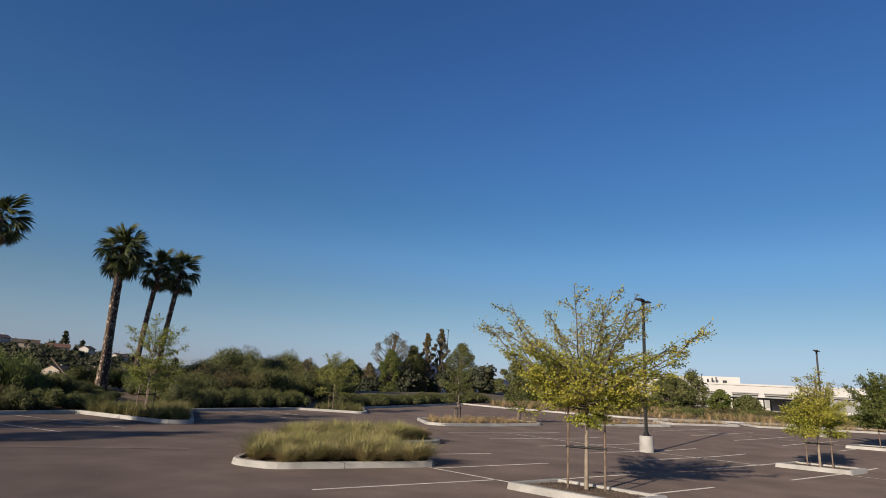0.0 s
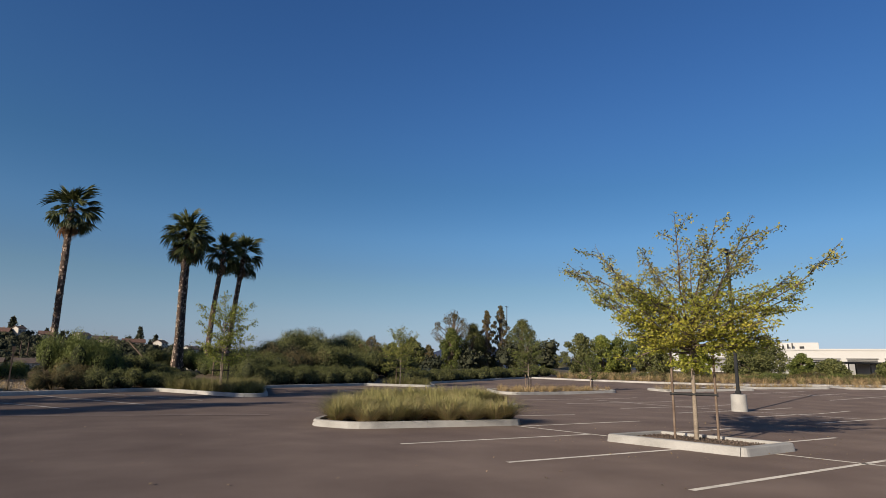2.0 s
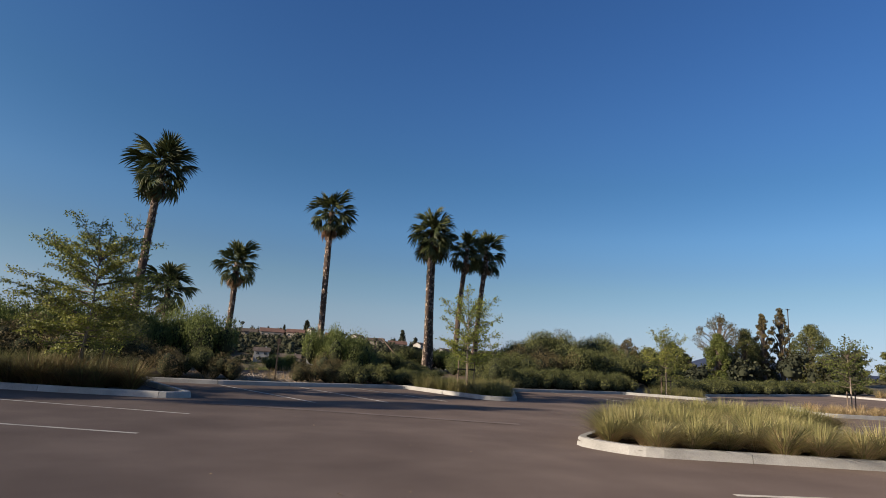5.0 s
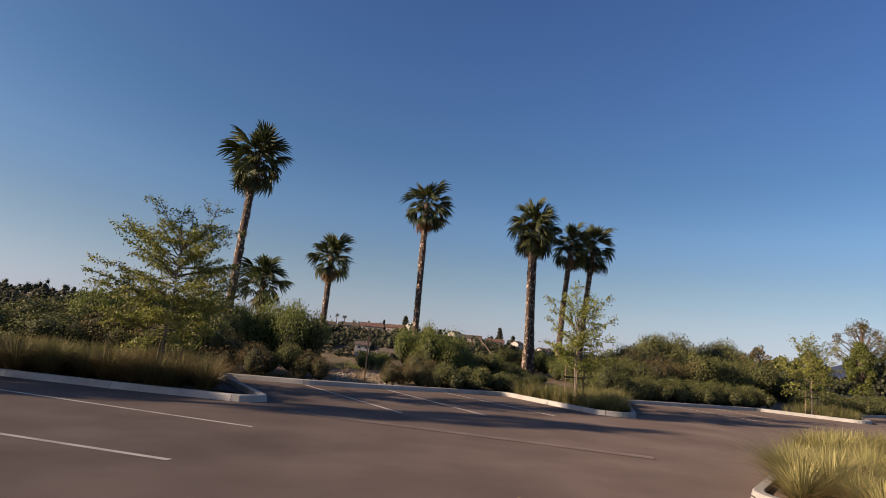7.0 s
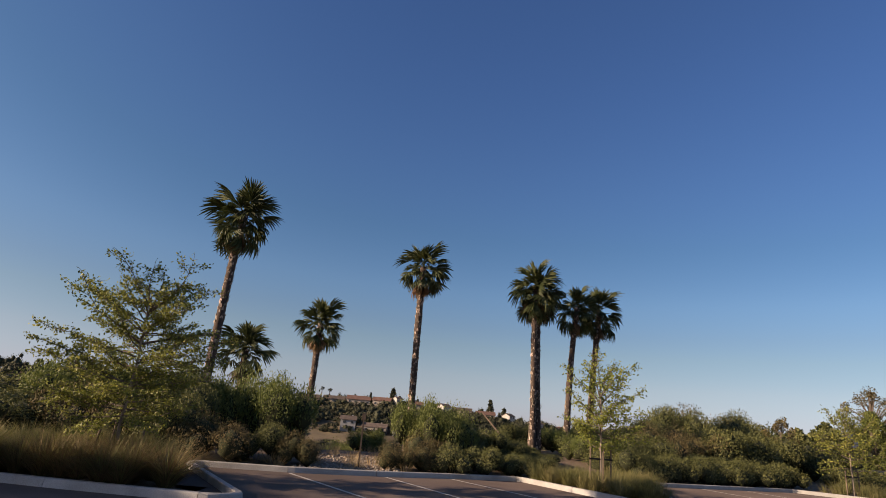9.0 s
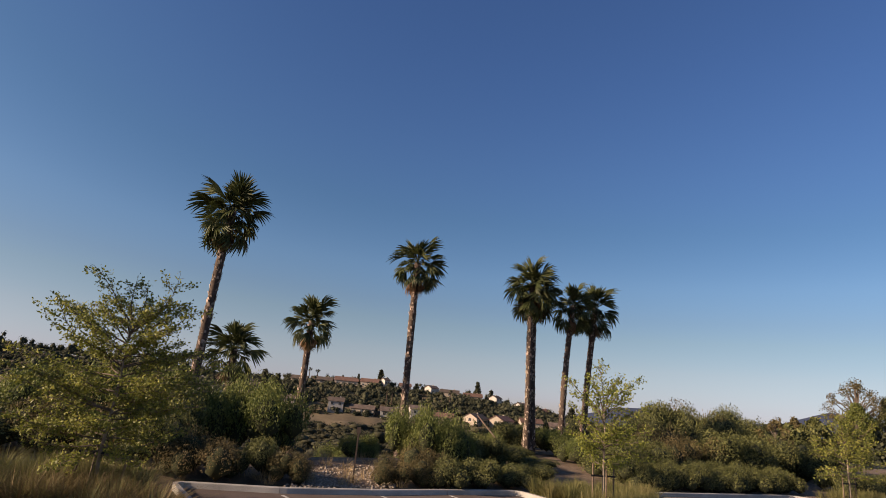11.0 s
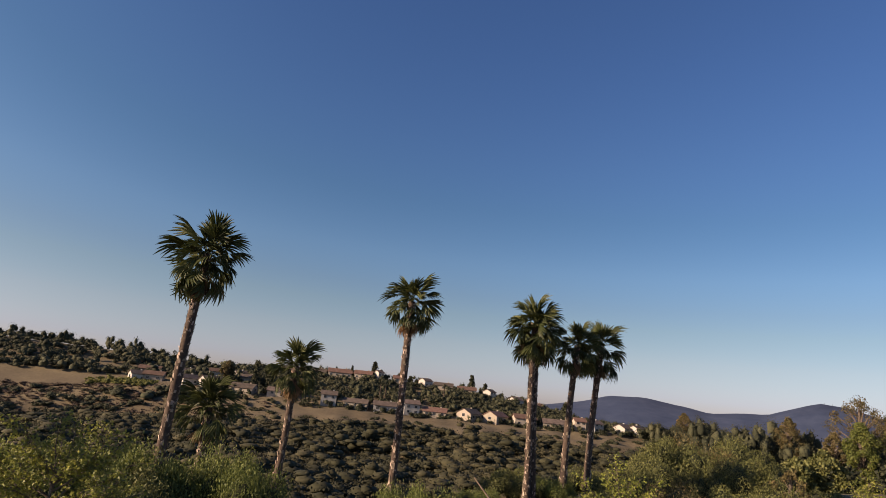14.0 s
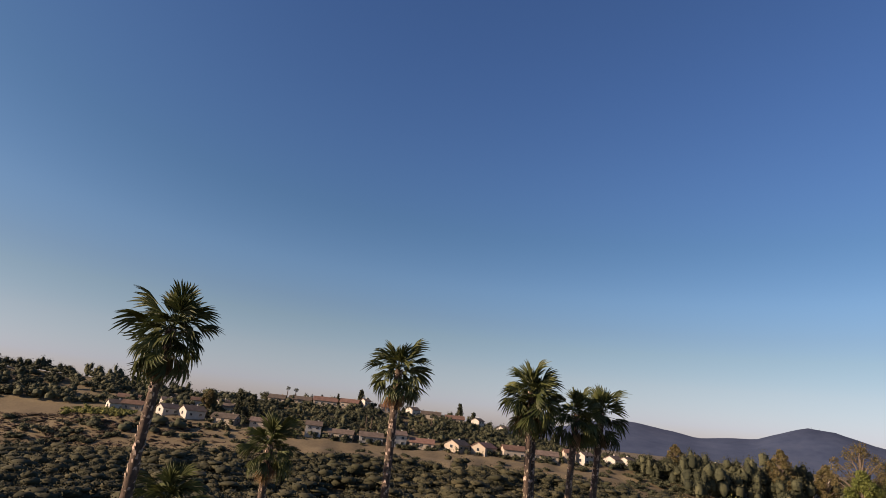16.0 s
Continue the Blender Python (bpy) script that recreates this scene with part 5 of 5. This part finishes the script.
def house(x, y, turn, w, d, h, wall, roof, label, pitch=.38, wing=False):
    """A house: walls, gabled roof with eaves, chimney, framed windows."""
    z = ground_z(x, y) - .4
    hs = empty("house", pose(x, y, z, 0, 0, turn), label, "house", "hillside houses")
    bm = bmesh.new()
    box(bm, -w / 2, -d / 2, -1.5, w / 2, d / 2, h)
    rise = d / 2 * pitch * 1.3
    for s in (-1, 1):
        vs = [bm.verts.new((s * w / 2, -d / 2, h)), bm.verts.new((s * w / 2, d / 2, h)), bm.verts.new((s * w / 2, 0, h + rise))]
        bm.faces.new(vs)
    part("wall", bm, wall, hs)
    bm = bmesh.new()
    o = .35
    k = (rise + .0) / (d / 2)
    for s in (-1, 1):
        a = [(-w / 2 - o, s * (d / 2 + o), h - k * o), (w / 2 + o, s * (d / 2 + o), h - k * o), (w / 2 + o, 0, h + rise), (-w / 2 - o, 0, h + rise)]
        lo = [bm.verts.new((p[0], p[1], p[2] + .02)) for p in a]
        hi = [bm.verts.new((p[0], p[1], p[2] + .15)) for p in a]
        bm.faces.new(lo), bm.faces.new(hi[::-1])
        for i in range(4):
            bm.faces.new((lo[i], hi[i], hi[(i + 1) % 4], lo[(i + 1) % 4]))
    bmesh.ops.recalc_face_normals(bm, faces=bm.faces)
    rf = part("roof", bm, roof, hs)
    bm = bmesh.new()
    box(bm, w * .22, .3, h, w * .22 + .5, .85, h + rise + .5, .03)
    part("chimney", bm, wall, rf)
    for fl in range(1 if h < 3.3 else 2):
        for q in range(max(2, int(w / 2.6))):
            cx = -w / 2 + (q + .5) * w / max(2, int(w / 2.6))
            zz = .8 + 1.75 * fl
            bm = bmesh.new()
            box(bm, cx - .5, -d / 2 - .05, zz, cx + .5, -d / 2 + .02, zz + .95)
            win = part("window", bm, STUCCO, hs)
            for u in (-1, 1):
                bm = bmesh.new()
                box(bm, cx + u * .23 - .19, -d / 2 - .08, zz + .08, cx + u * .23 + .19, -d / 2 - .045, zz + .87)
                part("pane", bm, GLASS, win)
    for s in (-1, 1):
        bm = bmesh.new()
        box(bm, min(s * w / 2 - .02, s * (w / 2 + .06)), -.7, 1.0, max(s * w / 2 - .02, s * (w / 2 + .06)), .7, 2.2)
        win = part("window", bm, STUCCO, hs)
        bm = bmesh.new()
        box(bm, min(s * w / 2 + s * .055, s * (w / 2 + .09)), -.58, 1.1, max(s * w / 2 + s * .055, s * (w / 2 + .09)), .58, 2.1)
        part("pane", bm, GLASS, win)
    return hs


WH, CR, TL, BR, GW = "white stucco house with a brown shingle roof", "cream stucco house with a clay tile roof", TILEROOF, BROWNROOF, "grey house with a brown roof"
LOWC, RT = "low cream house with a brown roof", "white house with a red tile roof"
for x, y, t, w, d, h, wall, roof, lab in (
        (-28.5, 231, 8, 5.4, 5, 3.9, GREYWALL, BR, GW), (-18.5, 231, -4, 8.6, 5, 2.2, CREAM, BR, LOWC), (-8, 231, 5, 8.2, 5.5, 2.3, GREYWALL, BR, GW), (1.3, 231, 12, 5.6, 5, 4.0, STUCCO, BR, WH),
        (10.2, 231, -5, 8.4, 5.5, 2.0, CREAM, TL, CR), (22.8, 231, 48, 7.0, 6.4, 2.2, CREAM, BR, "cream gabled house facing the valley"), (32.4, 231, 46, 7.0, 6.2, 2.5, CREAM, TL, CR), (42.9, 231, 4, 7.8, 5.5, 3.0, CREAM, TL, CR),
        (54.4, 231, -5, 9.0, 5.5, 2.2, CREAM, BR, LOWC), (63.5, 232, 0, 4.0, 4.5, 3.6, CREAM, TL, CR), (69, 231, 30, 4.6, 4.4, 3.4, STUCCO, BR, WH), (79.5, 231, 36, 5.0, 5.0, 2.8, STUCCO, BR, WH), (84.5, 231, 40, 4.6, 5.0, 2.8, STUCCO, BR, WH), (92, 231, 42, 5.6, 5.0, 3.0, STUCCO, BR, WH),
        (102.6, 231, 40, 5.0, 5.5, 3.0, STUCCO, TL, RT), (107, 229, 45, 4.6, 4.5, 3.8, STUCCO, BR, WH), (110.5, 228, 40, 4.4, 4.0, 3.4, STUCCO, BR, WH), (115, 226, 40, 4.8, 4.4, 3.4, STUCCO, BR, WH), (118, 232, 40, 4.4, 4.0, 4.4, STUCCO, BR, WH), (150, 232, 30, 5, 5, 4.5, STUCCO, BR, WH), (160, 228, 20, 8, 5, 3.5, STUCCO, TL, RT),
        (-101.5, 240, 40, 5.0, 5.0, 2.6, STUCCO, BR, WH), (-96, 242, 10, 7.0, 5.0, 2.4, CREAM, TL, CR), (-82, 238, 46, 6.0, 5.5, 2.4, STUCCO, BR, WH), (-73, 237, 42, 7.0, 6.5, 2.6, STUCCO, BR, WH), (-60.5, 236, -6, 8.6, 6.0, 2.0, CREAM, BR, LOWC), (-48, 236, 4, 7.0, 5.0, 2.0, CREAM, BR, LOWC),
        (-88, 252, 36, 4.6, 4.5, 3.0, STUCCO, BR, WH), (-78, 256, 20, 5.0, 4.5, 3.0, STUCCO, TL, RT), (-69, 258, 40, 4.6, 4.5, 2.8, STUCCO, BR, WH), (-64, 252, 5, 5.0, 4.5, 2.6, CREAM, BR, LOWC), (-104, 256, 10, 8.0, 5.0, 2.2, CREAM, TL, CR),
        (-53.6, 286, 0, 7.0, 6, 2.0, CREAM, BR, "low ridge house with a brown roof"), (-43.4, 286, 0, 9.6, 6, 2.0, CREAM, BR, "low ridge house with a brown roof"), (-32.3, 286, 5, 10.5, 6.5, 2.4, CREAM, TL, CR), (-21.5, 286, -4, 8.0, 6, 2.6, CREAM, TL, CR), (-14.6, 286, 40, 3.0, 3.4, 4.2, STUCCO, BR, WH), (-5.4, 286, 8, 5.0, 5, 2.4, CREAM, TL, CR),
        (7, 286, 40, 4.6, 4.6, 3.0, STUCCO, BR, WH), (15.3, 286, -4, 8.6, 5, 2.2, CREAM, BR, "long low ridge house with a dark roof"), (26, 286, 0, 8.4, 5.5, 2.0, CREAM, TL, "long low ridge house with a red roof"), (36.5, 285, 46, 4.0, 4.4, 3.6, STUCCO, BR, WH), (48, 280, 35, 5.0, 5.0, 3.0, STUCCO, BR, WH), (57, 276, 20, 5, 5, 2.6, CREAM, TL, CR)):
    house(x, y, t, w, d, h, wall, roof, lab)


# ---- mountains ----
def mountains():
    """Far ridges on the skyline."""
    az = np.linspace(-70, 75, 240)
    rows = []
    for k, f in enumerate((0.0, .35, .7, 1.0, .7, 0.0)):
        r = 2600 + k * 160
        h = np.interp(az, [-70, -45, -37, -33, -28, -20, -10, 0, 10, 16, 18.3, 21.3, 24.2, 26.9, 29.1, 31.2, 32.9, 34.9, 36.7, 39.5, 45, 60, 75],
                      [-20, -20, -20, -20, -20, -20, -20, -20, 0, 58, 96, 106, 82, 60, 72, 78, 112, 146, 136, 88, 70, 80, 60])
        wob = np.array([noise.fractal((a * .35, k * .7, 3.0), 1.0, 2.0, 5) for a in az])
        z = -40 + (h + 40) * f + wob * 14 * (.3 if f == 1 else 1) * (f > 0)
        rows.append(np.stack([np.sin(np.radians(az)) * r, np.cos(np.radians(az)) * r, z], 1))
    n = len(az)
    V = np.concatenate(rows)
    F = [(k * n + i, k * n + i + 1, (k + 1) * n + i + 1, (k + 1) * n + i) for k in range(5) for i in range(n - 1)]
    tagged(put("backdrop", quick("backdrop", V, F), HAZE_MOUNTAIN, smooth=True), "far mountain ridges with haze painted in as blue-grey", "mountains", kind="structure")


mountains()

# ---- small things beyond the kerb ----
t = empty("metal_post", pose(-0.7, 28.6, ground_z(-0.7, 28.6) - .1), "thin rusty metal post standing in gravel", "post")
bm = bmesh.new()
box(bm, -.025, -.012, 0, .025, .012, 1.75, .004)
part("post", bm, GALV, t)
bm = bmesh.new()
box(bm, -.06, -.02, 1.55, .06, -.013, 1.75, .004)
part("cap_plate", bm, GALV, t)
v, f = tube([(5.6, 37.2, ground_z(5.6, 37.2)), (4.9, 37.6, 1.5), (3.9, 38.2, 2.6)], [.05, .045, .03], 7)
tagged(put("fallen_pole", quick("fallen_pole", v, f), STAKE, smooth=True), "weathered grey pole leaning in the shrubs", "pole")
rng = np.random.default_rng(5)
ch = []
for _ in range(900):
    x = rng.uniform(-2.4, 0.6)
    y = 28.0 + .52 * x + rng.uniform(0, 4.5)
    s = rng.uniform(.02, .06)
    q = np.array([[1, 0, 0], [-1, 0, 0], [0, 1, 0], [0, -1, 0], [0, 0, .7], [0, 0, -.7]]) * s * rng.uniform(.7, 1.3, (6, 3))
    ch.append((q + [x, y, ground_z(x, y) + s * .2], np.array([(0, 2, 4), (2, 1, 4), (1, 3, 4), (3, 0, 4), (2, 0, 5), (1, 2, 5), (3, 1, 5), (0, 3, 5)])))
V, F = join(ch)
tagged(put("gravel", quick("gravel", V, F), GRAVEL), "loose pale stones on bare ground behind the kerb", "gravel", kind="stuff")


def mulch(ring, n, seed, smin, smax, label):
    rng = np.random.default_rng(seed)
    ch = []
    for x, y, z in scatter(ring, n, 0.24, seed):
        s = rng.uniform(smin, smax)
        q = np.array([[1, 0, 0], [-1, 0, 0], [0, 1, 0], [0, -1, 0], [0, 0, .7], [0, 0, -.7]]) * s * rng.uniform(.6, 1.4, (6, 3))
        ch.append((q + [x, y, z + .02 + s * .3], np.array([(0, 2, 4), (2, 1, 4), (1, 3, 4), (3, 0, 4), (2, 0, 5), (1, 2, 5), (3, 1, 5), (0, 3, 5)])))
    V, F = join(ch)
    return tagged(put("mulch", quick("mulch", V, F), MULCHM), label, "mulch", kind="stuff")


for k, ring in enumerate((TREE_ISL, TREE_ISL2, TREE_ISL3)):
    mulch(ring, 0.055, 700 + k, .010, .026, "loose grey-brown stones and bark in a tree island")

rng = np.random.default_rng(91)
a, r = rng.uniform(0, 6.283, 170), np.abs(rng.normal(1.6, 1.5, 170))
P = np.stack([12.4 + np.cos(a) * r * 1.3, 8.4 + np.sin(a) * r, np.zeros(170) + .012], 1)
P = np.concatenate([P, np.stack([rng.uniform(0, 24, 90), rng.uniform(2, 20, 90), np.zeros(90) + .012], 1)])
P = P[[not inside(TREE_ISL, p[0], p[1]) and not inside(ISL_A, p[0], p[1]) for p in P]]
V, F = leaves(P, 0.05, rng, 0, .6, None, np.tile([0, 0, 3.0], (len(P), 1)))
tagged(put("leaf_litter", quick("leaf_litter", V, F), DRYGRASS), "small dry fallen leaves scattered on the asphalt", "leaves", kind="stuff")

for x, y, top, hh in ((1790, 2540, 140, 26), (1815, 2525, 140, 22)):
    m = empty("radio_mast", pose(x, y, top - 14), "thin radio mast on a far mountain top", "mast")
    v, ff = tube([(0, 0, 0), (0, 0, hh)], [1.2, .5], 5)
    put("mast", quick("mast", v, ff), STEEL, m)
